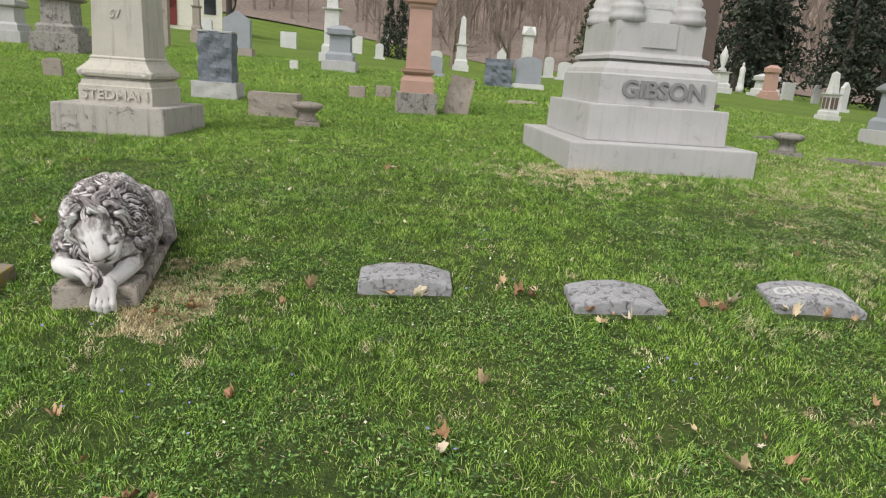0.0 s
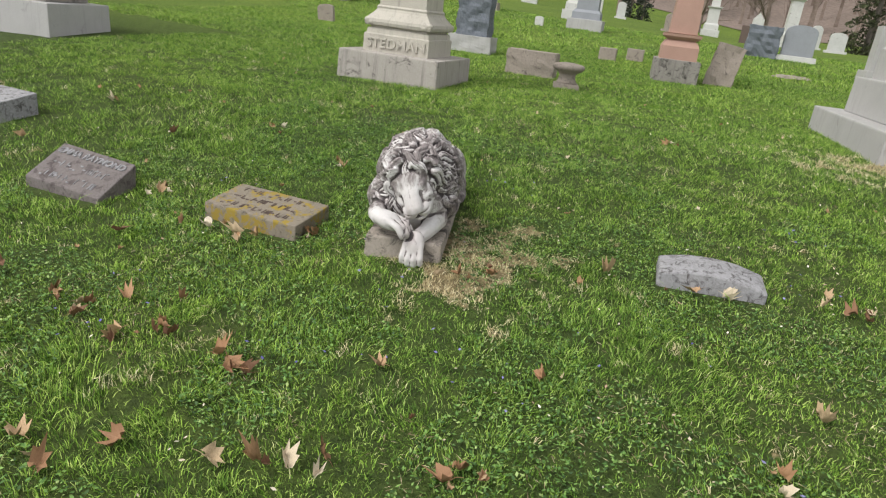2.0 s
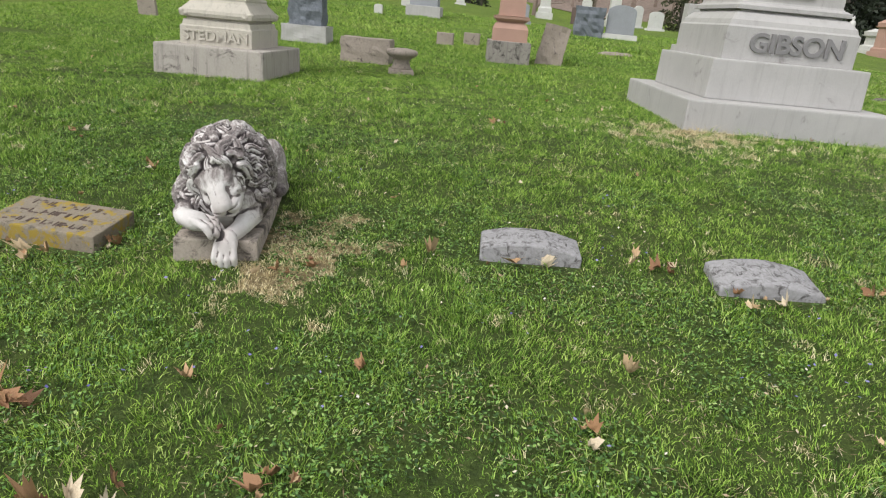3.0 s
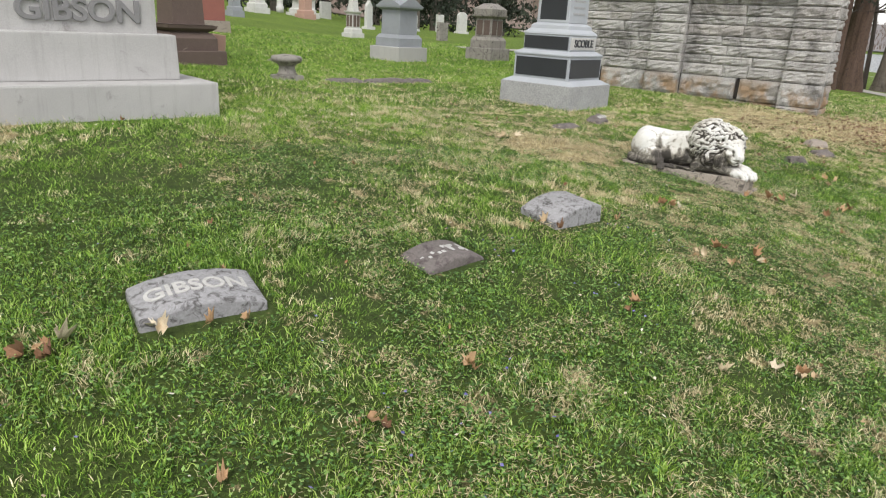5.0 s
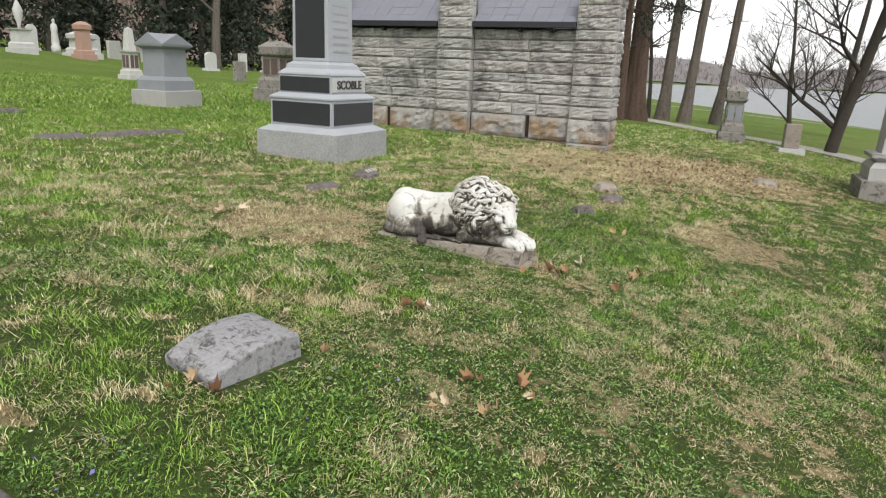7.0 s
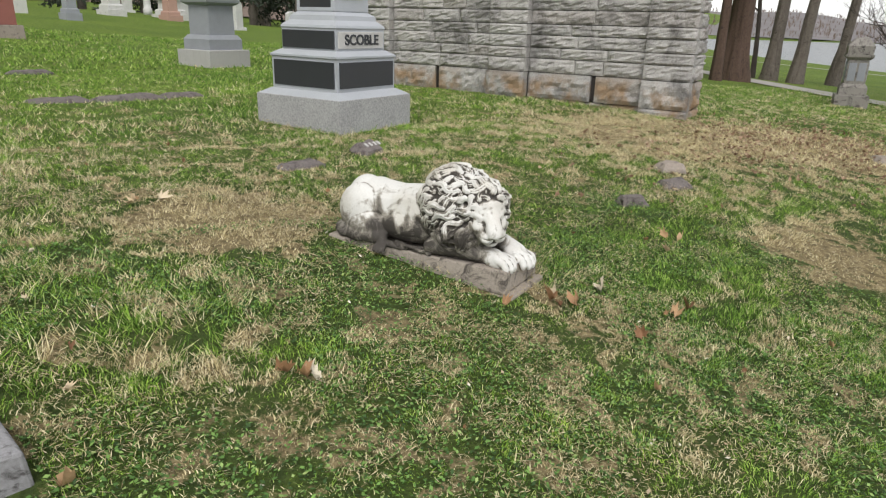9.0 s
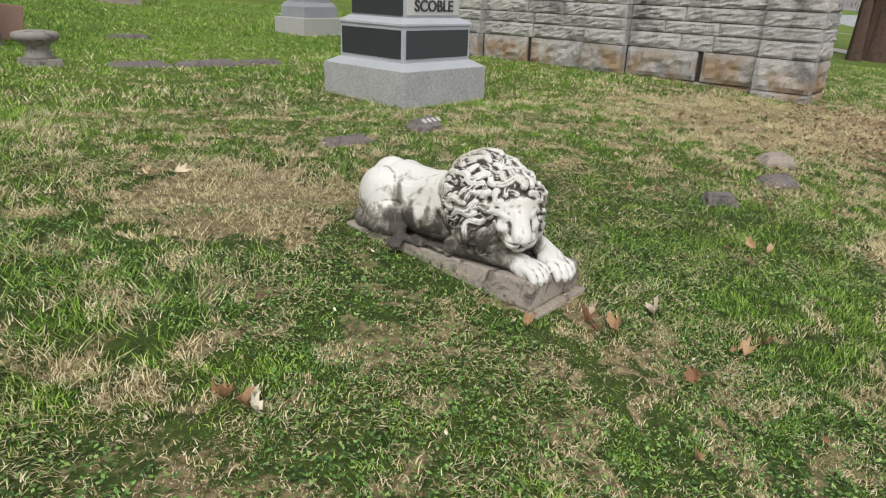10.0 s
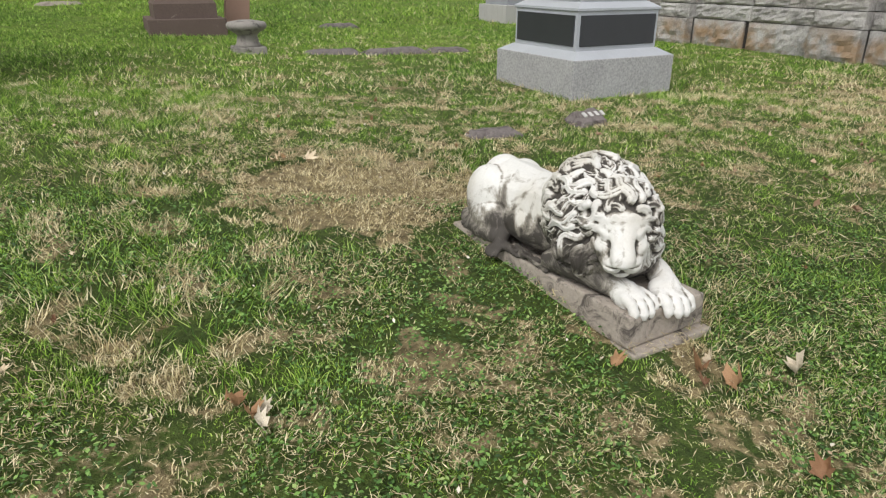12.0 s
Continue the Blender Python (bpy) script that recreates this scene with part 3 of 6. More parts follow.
def curved_marker(x, y, rot, w, d, front, back, material, label, text="", lines=0, tilt=(0, 0), lift=0.0):
    """A low marker with an arched top that slopes down to its front face."""
    t = thing("grave_marker", x, y, rot, label, "grave marker", "low arched markers in the family row", 0.12 - lift, tilt)
    bm = bmesh.new()
    cols, arch = 12, 0.045
    rows = []
    for j, (yy, h) in enumerate(((-d / 2, front), (-d / 6, front + (back - front) / 3), (d / 6, front + (back - front) * 2 / 3), (d / 2, back))):
        rows.append([bm.verts.new(((i / cols - 0.5) * w, yy, 0.12 + h - arch * (2 * i / cols - 1) ** 2 + 0.004 * noise.noise(Vector((i * 0.7 + x * 9, j * 1.3, y))))) for i in range(cols + 1)])
    low = [[bm.verts.new((v.co.x, v.co.y, 0.0)) for v in rows[k]] for k in (0, 3)]
    for a, b in zip(rows, rows[1:]):
        for i in range(cols):
            bm.faces.new((a[i], a[i + 1], b[i + 1], b[i])).smooth = True
    for i in range(cols):
        bm.faces.new((low[0][i], low[0][i + 1], rows[0][i + 1], rows[0][i]))
        bm.faces.new((low[1][i + 1], low[1][i], rows[3][i], rows[3][i + 1]))
    for i, flip in ((0, False), (cols, True)):
        f = [low[0][i], rows[0][i], rows[1][i], rows[2][i], rows[3][i], low[1][i]]
        bm.faces.new(f if flip else f[::-1])
    bmesh.ops.recalc_face_normals(bm, faces=bm.faces[:])
    sharp = [e for e in bm.edges if len(e.link_faces) == 2 and e.calc_face_angle(0) > 0.7]
    bmesh.ops.bevel(bm, geom=sharp, offset=0.012, segments=2, affect="EDGES", profile=0.5)
    body = part("stone", bm, material, t)
    slope = math.degrees(math.atan2(back - front, d))
    zc = 0.12 + (front + back) / 2
    if text:
        for letter in lettering(text, 0.13, 0.005, WORN_LETTER, t, pose(0, 0, zc, slope, 0, 0), "pale worn letters", 0.95):
            bend(letter, arch, w)
    for k in range(lines):
        y0 = (k - (lines - 1) / 2) * d * 0.3
        pen = random.Random(int(abs(x) * 100) + k)
        xx = -w * 0.40
        while xx < w * 0.36:
            wide = pen.choice((0.008, 0.010, 0.022, 0.030))
            tall = min(0.11, d * 0.42) * pen.uniform(0.75, 1.0) * (1 if wide < 0.02 else 0.28)
            shift = 0 if wide < 0.02 else pen.choice((-1, 1, 0)) * d * 0.10
            bar = part("worn_letter_line", block(wide, tall, wide * 0.8, tall * 0.9, -0.004, 0.004, 0.0015), WORN_LETTER if back < 0.07 else material, t)
            bar.matrix_local = pose(xx + wide / 2, y0 + shift, zc + (y0 + shift) * math.tan(radians(slope)) - arch * (2 * xx / w) ** 2, slope, math.degrees(math.atan(8 * arch * xx / w ** 2)), pen.uniform(-6, 6))
            xx += wide + pen.uniform(0.004, 0.013)


def bend(ob, arch, w):
    for v in ob.data.vertices:
        v.co.z -= arch * (2 * v.co.x / w) ** 2


ROW_LABEL = "low grey weathered stone marker with arched sloping top in the grass"
curved_marker(-0.36, 3.27, 11, 0.55, 0.25, 0.090, 0.110, MARKER_STONE, ROW_LABEL, lines=1)
curved_marker(0.88, 3.36, 12, 0.55, 0.28, 0.055, 0.10, MARKER_STONE, "low blue-grey arched marker with a leaf against it", lines=1)
curved_marker(2.07, 3.66, 6, 0.54, 0.30, 0.06, 0.105, MARKER_STONE, "low arched stone marker with large pale worn letters", "GIBSON")
curved_marker(3.40, 3.86, 17, 0.42, 0.26, 0.035, 0.06, DARK_MARKER, "dark flat marker sunk in the grass with pale letters", lines=1)
curved_marker(4.60, 4.36, 14, 0.50, 0.32, 0.10, 0.135, MARKER_STONE, "pale grey arched stone marker with worn letters", lines=1, tilt=(0, -6))


def wedge_marker(x, y, rot, w, d, front, back, material, label, text=(), tilt=(0, 0), size=0.07, letters=LETTER):
    """A straight marker whose face slopes down to the front."""
    t = thing("slant_marker", x, y, rot, label, "grave marker", sink=0.12, tilt=tilt)
    bm = bmesh.new()
    vs = [bm.verts.new(c) for c in ((-w / 2, -d / 2, 0), (w / 2, -d / 2, 0), (w / 2, d / 2, 0), (-w / 2, d / 2, 0), (-w / 2, -d / 2, 0.12 + front), (w / 2, -d / 2, 0.12 + front), (w / 2, d / 2, 0.12 + back), (-w / 2, d / 2, 0.12 + back))]
    for f in ((3, 2, 1, 0), (4, 5, 6, 7), (0, 1, 5, 4), (1, 2, 6, 5), (2, 3, 7, 6), (3, 0, 4, 7)):
        bm.faces.new([vs[i] for i in f])
    bmesh.ops.bevel(bm, geom=bm.edges[:], offset=0.012, segments=2, affect="EDGES", profile=0.6)
    part("stone", bm, material, t)
    slope = math.degrees(math.atan2(back - front, d))
    for k, line in enumerate(text):
        y0 = ((len(text) - 1) / 2 - k) * d * 0.30
        if not line:
            pen, xx = random.Random(int(abs(x) * 100) + k), -w * 0.36
            while xx < w * 0.34:
                wide = pen.choice((0.007, 0.009, 0.020, 0.026))
                tall = 0.055 * pen.uniform(0.8, 1.0) if wide < 0.015 else 0.012
                y1 = y0 + (0 if wide < 0.015 else pen.choice((-1, 0, 1)) * 0.021)
                bar = part("worn_letter_line", block(wide, tall, wide * 0.8, tall * 0.9, -0.003, 0.004, 0.001), letters, t)
                bar.matrix_local = pose(xx, y1, 0.12 + (front + back) / 2 + y1 * math.tan(radians(slope)), slope, 0, pen.uniform(-5, 5))
                xx += wide + (pen.uniform(0.003, 0.012) if pen.random() < 0.85 else 0.035)
            continue
        lettering(line, size, 0.004, letters, t, pose(0, y0, 0.12 + (front + back) / 2 + y0 * math.tan(radians(slope)) + 0.002, slope, 0, 0), "worn cut letters")
    return t


wedge_marker(-2.84, 2.59, 3, 0.66, 0.34, 0.07, 0.12, LICHEN_MARKER, "low grey marker covered in yellow lichen", ("", "", ""), letters=BROWN_STONE)
wedge_marker(-4.14, 2.30, 5, 0.62, 0.30, 0.03, 0.20, DARK_MARKER, "slant-faced grey marker leaning in the grass", ("EMMA RAYMOND", "", ""), (0, 3), letters=MARKER_STONE)
wedge_marker(-6.1, 2.95, 3, 0.6, 0.34, 0.14, 0.20, MARKER_STONE, "low pale grey marker with fallen leaves beside it")


# ---- chapel ----
WALL_O, WALL_TURN = (12.31, 11.3), math.degrees(math.atan2(-0.923, 0.385))


def chapel():
    t = tagged(new("stone_chapel"), "small rock-faced limestone chapel with slate roof", "chapel")
    t.matrix_world = pose(*WALL_O, 0.0, 0, 0, WALL_TURN)
    rng = random.Random(5)
    depth = 5.0
    z0, eave = 0.35, 2.50
    core = part("wall", block(4.7, depth, 4.7, depth, 0.1, eave, 0.0, -0.70, depth / 2 + 0.16), MORTAR, t, "mortared wall core behind the stone facing")
    shapes = {}

    def stone_piece(x0, x1, za, zb, face, thick=0.16):
        key = (round((x1 - x0) * 8), round((zb - za) * 30), rng.randrange(3))
        w, h = key[0] / 8, key[1] / 30
        if key not in shapes:
            bm = bmesh.new()
            nx, nz = max(4, int(w / 0.06)), 6
            sd = rng.random() * 90
            grid = []
            for j in range(nz + 1):
                row = []
                for i in range(nx + 1):
                    u, v = i / nx, j / nz
                    rim = min(min(u, 1 - u) * w, min(v, 1 - v) * h)
                    out = 0.0 if rim < 1e-6 else 0.020 + 0.030 * noise.fractal(Vector((u * w * 6 + sd, v * h * 22, sd)), 0.7, 2.1, 5) + 0.010 * noise.noise(Vector((u * w * 3 + sd, v * 2.0, sd)))
                    row.append(bm.verts.new(((u - 0.5) * (w - 0.012), -max(out, 0), v * (h - 0.012))))
                grid.append(row)
            for j in range(nz):
                for i in range(nx):
                    bm.faces.new((grid[j][i], grid[j][i + 1], grid[j + 1][i + 1], grid[j + 1][i]))
            rim = grid[0] + [r[-1] for r in grid[1:]] + grid[-1][-2::-1] + [r[0] for r in grid[-2:0:-1]]
            back = [bm.verts.new((v.co.x, 0.15, v.co.z)) for v in rim]
            for i in range(len(rim)):
                k = (i + 1) % len(rim)
                bm.faces.new((rim[k], rim[i], back[i], back[k]))
            me = bpy.data.meshes.new("stone")
            bm.to_mesh(me)
            bm.free()
            me.materials.append(CHAPEL_STONE)
            shapes[key] = me
        ob = new("stone", shapes[key])
        ob.parent = core
        ob.matrix_local = pose((x0 + x1) / 2, face, za) @ Matrix.Diagonal(((x1 - x0) / w, 1, (zb - za) / h, 1))
        return ob

    def run(x0, x1, za, zb, face, mean):
        x = x0
        while x < x1 - 0.05:
            e = min(x1, x + mean * rng.uniform(0.6, 1.5))
            if x1 - e < 0.3:
                e = x1
            stone_piece(x, e, za, zb, face)
            x = e

    courses = [0.35, 0.56, 0.97, 1.19, 1.36, 1.55, 1.72, 1.93, 2.10, 2.30, 2.48]
    tall = courses + [2.68, 2.88, 3.08, 3.28]
    for a, b, kind in ((-3.1, -2.45, 1), (-2.45, -0.35, 0), (-0.35, 0.36, 1), (0.36, 2.30, 0), (2.30, 3.02, 1)):
        for za, zb in zip(tall if kind else courses, (tall if kind else courses)[1:]):
            if kind:
                stone_piece(a, b, za, zb, -0.13 if za > 0.9 else -0.17)
            elif zb == 0.97:
                slot = -1.46 if a < 0 else 1.49
                run(a, slot - 0.035, za, zb, 0.0, 1.0)
                run(slot + 0.035, b, za, zb, 0.0, 1.0)
                part("iron_vent", block(0.07, 0.06, 0.07, 0.06, za + 0.02, zb - 0.02, 0.004, slot, 0.06), IRON, t, "dark narrow vent slot")
            else:
                run(a, b, za, zb, 0.035 if za < 0.5 else 0.0, 0.75)
    for za, zb in zip(tall, tall[1:]):
        deep = rng.uniform(0.55, 0.8)
        side_stone = stone_piece(0, deep, za, zb, 0)
        side_stone.matrix_local = pose(2.985, deep / 2 - 0.12, za, 0, 0, 90) @ Matrix.Diagonal((*side_stone.matrix_local.to_scale(), 1))
    for a, b in ((-3.1, -2.45), (-0.35, 0.36), (2.30, 3.02)):
        part("buttress_core", block(b - a - 0.10, 0.30, b - a - 0.10, 0.30, 0.2, 3.27, 0.0, (a + b) / 2, 0.06), MORTAR, t)
    part("bay_core", block(4.5, 0.4, 4.5, 0.4, 0.1, eave, 0.0, 0.2, 0.36), MORTAR, t)
    for a, b in ((-2.45, -0.35), (0.36, 2.30)):
        part("gutter", block(b - a - 0.01, 0.16, b - a - 0.01, 0.13, 2.495, 2.60, 0.01, (a + b) / 2, -0.10), GUTTER, t, "dark eaves gutter")
        for k in range(14):
            y0, zz = -0.10 + 0.17 * k, 2.60 + 0.145 * k
            for i in range(7):
                w = (b - a) / 7
                if (a, "slate") not in shapes:
                    me = bpy.data.meshes.new("slate")
                    sb = block(w - 0.006, 0.26, w - 0.006, 0.26, 0.0, 0.014, 0.0)
                    sb.to_mesh(me)
                    sb.free()
                    me.materials.append(SLATE)
                    shapes[(a, "slate")] = me
                ob = new("slate", shapes[(a, "slate")])
                ob.parent = t
                ob.matrix_local = pose(a + w * (i + 0.5), y0 + 0.1, zz + 0.05 + 0.004 * rng.random(), 40 + rng.uniform(-1, 1), 0, rng.uniform(-0.6, 0.6))
        for xx in (a + 0.9, b - 0.45):
            part("gutter_bracket", block(0.05, 0.10, 0.05, 0.10, 2.42, 2.50, 0.004, xx, -0.05), GUTTER, t)
    bm = bmesh.new()
    pts = [(-0.02, 2.5), (depth / 2 + 0.1, 4.75), (depth + 0.25, 2.5)]
    f0 = [bm.verts.new((-3.0, y, z)) for y, z in pts]
    f1 = [bm.verts.new((1.66, y, z)) for y, z in pts]
    bm.faces.new(f0), bm.faces.new(f1[::-1])
    for i in range(3):
        j = (i + 1) % 3
        bm.faces.new((f0[j], f0[i], f1[i], f1[j]))
    part("roof", bm, SLATE, t, "slate-covered gable roof")


chapel()


# ---- the two lion statues ----
def statue_marble(name, at, light, stain, tan):
    """White marble with black and brown weathering; a vertex mask adds soot and shade painted into carved grooves."""
    m, n, l, b = mat(name)
    v = coords(n, l)
    fine = tex_noise(n, l, v, 90, 3, 0.7)
    st = tex_noise(n, l, v, 9.0, 9, 0.76, 1.0)
    wide = tex_noise(n, l, v, 2.6, 4, 0.6, 0.3)
    col = ramp(n, l, fine.outputs["Fac"], [(0.3, tuple(c * 0.9 for c in light)), (0.7, light)]).outputs[0]
    col = mix(n, l, ramp(n, l, wide.outputs["Fac"], [(0.48, (0, 0, 0)), (0.72, (0.7, 0.7, 0.7))]).outputs[0], col, tan)
    grime_and_shade = n.new("ShaderNodeAttribute")
    grime_and_shade.attribute_name = "grime_and_shade"
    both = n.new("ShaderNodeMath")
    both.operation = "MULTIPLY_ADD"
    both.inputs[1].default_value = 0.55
    l.new(grime_and_shade.outputs["Fac"], both.inputs[0])
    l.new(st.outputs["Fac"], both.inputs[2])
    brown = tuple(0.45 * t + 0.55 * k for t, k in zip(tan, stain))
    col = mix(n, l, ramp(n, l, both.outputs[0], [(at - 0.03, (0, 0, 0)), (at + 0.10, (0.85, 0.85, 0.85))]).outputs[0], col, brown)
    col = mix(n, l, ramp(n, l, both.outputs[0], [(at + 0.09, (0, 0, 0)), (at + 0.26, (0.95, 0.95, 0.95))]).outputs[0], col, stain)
    l.new(col, b.inputs["Base Color"])
    b.inputs["Roughness"].default_value = 0.8
    bump(n, l, b, mix(n, l, 0.6, fine.outputs["Fac"], st.outputs["Fac"]), 0.35, 0.006)
    return m


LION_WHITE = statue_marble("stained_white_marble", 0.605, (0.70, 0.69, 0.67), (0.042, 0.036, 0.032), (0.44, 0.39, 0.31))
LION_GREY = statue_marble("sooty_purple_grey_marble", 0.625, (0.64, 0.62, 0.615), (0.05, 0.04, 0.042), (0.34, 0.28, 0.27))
PLINTH_STONE = stone("dirty_marble_plinth", (0.42, 0.37, 0.32), (0.22, 0.185, 0.16), (0.08, 0.068, 0.06), 0.5, 60, 5, 0.9, 0.5)


def blob(bm, c, r, m=None):
    r = r if isinstance(r, tuple) else (r, r, r)
    bmesh.ops.create_icosphere(bm, subdivisions=3, radius=1.0, matrix=(m or Matrix()) @ Matrix.Translation(c) @ Matrix.Diagonal((*r, 1)))


def limb(bm, pts, m=None, step=0.3):
    """A fleshy limb through points of (x, y, z, radius)."""
    for a, b in zip(pts, pts[1:]):
        a, b = Vector(a), Vector(b)
        steps = max(2, int((b - a).to_3d().length / (step * min(a.w, b.w))))
        for k in range(steps + 1):
            p = a.lerp(b, k / steps)
            bmesh.ops.create_icosphere(bm, subdivisions=2, radius=p.w, matrix=(m or Matrix()) @ Matrix.Translation(p.to_3d()))


def paw(bm, m, s=1.0, reach=1.0):
    """A broad paw with four toes, pointing along x; reach lengthens the toes."""
    blob(bm, (0.005 * s, 0, 0.030 * s), (0.074 * s, 0.058 * s, 0.042 * s), m)
    for k in range(4):
        y = (k - 1.5) * 0.029 * s
        out = (0.010 if k in (1, 2) else 0.0) * s + 0.05 * s * (reach - 1)
        limb(bm, [(0.01 * s, y * 0.9, 0.046 * s, 0.018 * s), (0.058 * s + out, y * 1.1, 0.042 * s, 0.0180 * s), (0.076 * s + out * 1.3, y * 1.12, 0.022 * s, 0.0170 * s), (0.080 * s + out * 1.4, y * 1.12, 0.010 * s, 0.012 * s)], m)


EARS = [(-0.020, -0.102, 0.078), (-0.020, 0.102, 0.078)]


def lion_head(bm, m):
    """Skull, sloping forehead, broad bridge, cheeks, whisker pads, chin and ears; the muzzle points along x."""
    blob(bm, (-0.01, 0, 0.0), (0.105, 0.100, 0.10), m)
    blob(bm, (0.018, 0, 0.040), (0.080, 0.088, 0.068), m)
    for s in (-1, 1):
        limb(bm, [(0.045, s * 0.014, 0.062, 0.036), (0.105, s * 0.012, 0.036, 0.033), (0.165, s * 0.012, 0.004, 0.030)], m)
        blob(bm, (0.055, s * 0.046, -0.008), (0.074, 0.048, 0.068), m)
        blob(bm, (0.050, s * 0.042, 0.052), (0.036, 0.040, 0.020), m)
        limb(bm, [(0.145, s * 0.030, -0.030, 0.038), (0.100, s * 0.036, -0.036, 0.042)], m)
    blob(bm, (0.178, 0, -0.002), (0.022, 0.038, 0.022), m)
    blob(bm, (0.120, 0, -0.070), (0.050, 0.042, 0.026), m)
    for e in EARS:
        blob(bm, e, (0.022, 0.032, 0.034), m)


def carve_face(co, nm, loc):
    """Sinks eye sockets, nostrils, mouth and ear hollows into the statue and raises lids and brows."""
    def bump_at(c, r, k):
        q = (loc - np.array(c)) / np.array(r)
        return k * np.exp(-np.einsum("ij,ij->i", q, q))
    d = np.zeros(len(co))
    for s in (-1, 1):
        d += bump_at((0.092, s * 0.056, 0.030), (0.034, 0.026, 0.015), -0.020)
        d += bump_at((0.092, s * 0.058, 0.029), (0.034, 0.016, 0.0075), 0.012)
        d += bump_at((0.092, s * 0.058, 0.028), (0.04, 0.016, 0.0028), -0.005)
        d += bump_at((0.086, s * 0.052, 0.052), (0.022, 0.026, 0.010), 0.006)
        d += bump_at((0.196, s * 0.020, -0.012), (0.012, 0.010, 0.007), -0.010)
        d += bump_at((0.100, s * 0.060, -0.016), (0.030, 0.02, 0.012), -0.006)
        d += bump_at((-0.005, s * 0.106, 0.084), (0.020, 0.016, 0.018), -0.026)
    front = sig((loc[:, 0] - 0.105) / 0.006)
    d += -0.009 * front * np.exp(-((loc[:, 2] + 0.056 + 0.4 * np.abs(loc[:, 1]) * 0.3) / 0.006) ** 2)
    d += -0.005 * front * np.exp(-(loc[:, 1] / 0.005) ** 2) * sig((-0.016 - loc[:, 2]) / 0.004) * sig((loc[:, 2] + 0.06) / 0.004)
    d += -0.006 * sig((loc[:, 0] - 0.150) / 0.006) * np.exp(-((loc[:, 2] + 0.020) / 0.005) ** 2)
    d += -0.002 * np.exp(-(loc[:, 1] / 0.010) ** 2) * sig((loc[:, 0] - 0.0) / 0.01) * sig((0.075 - loc[:, 0]) / 0.01)
    near = np.einsum("ij,ij->i", loc, loc) < 0.30 ** 2
    return co + nm * (d * near)[:, None]


def remeshed(bm, voxel, smooth):
    me = bpy.data.meshes.new("tmp")
    bm.to_mesh(me)
    bm.free()
    ob = new("tmp", me)
    r = ob.modifiers.new("r", "REMESH")
    r.mode, r.voxel_size = "VOXEL", voxel
    s = ob.modifiers.new("s", "SMOOTH")
    s.factor, s.iterations = 0.5, smooth
    out = bpy.data.meshes.new_from_object(ob.evaluated_get(bpy.context.evaluated_depsgraph_get()))
    bpy.data.objects.remove(ob)
    return out


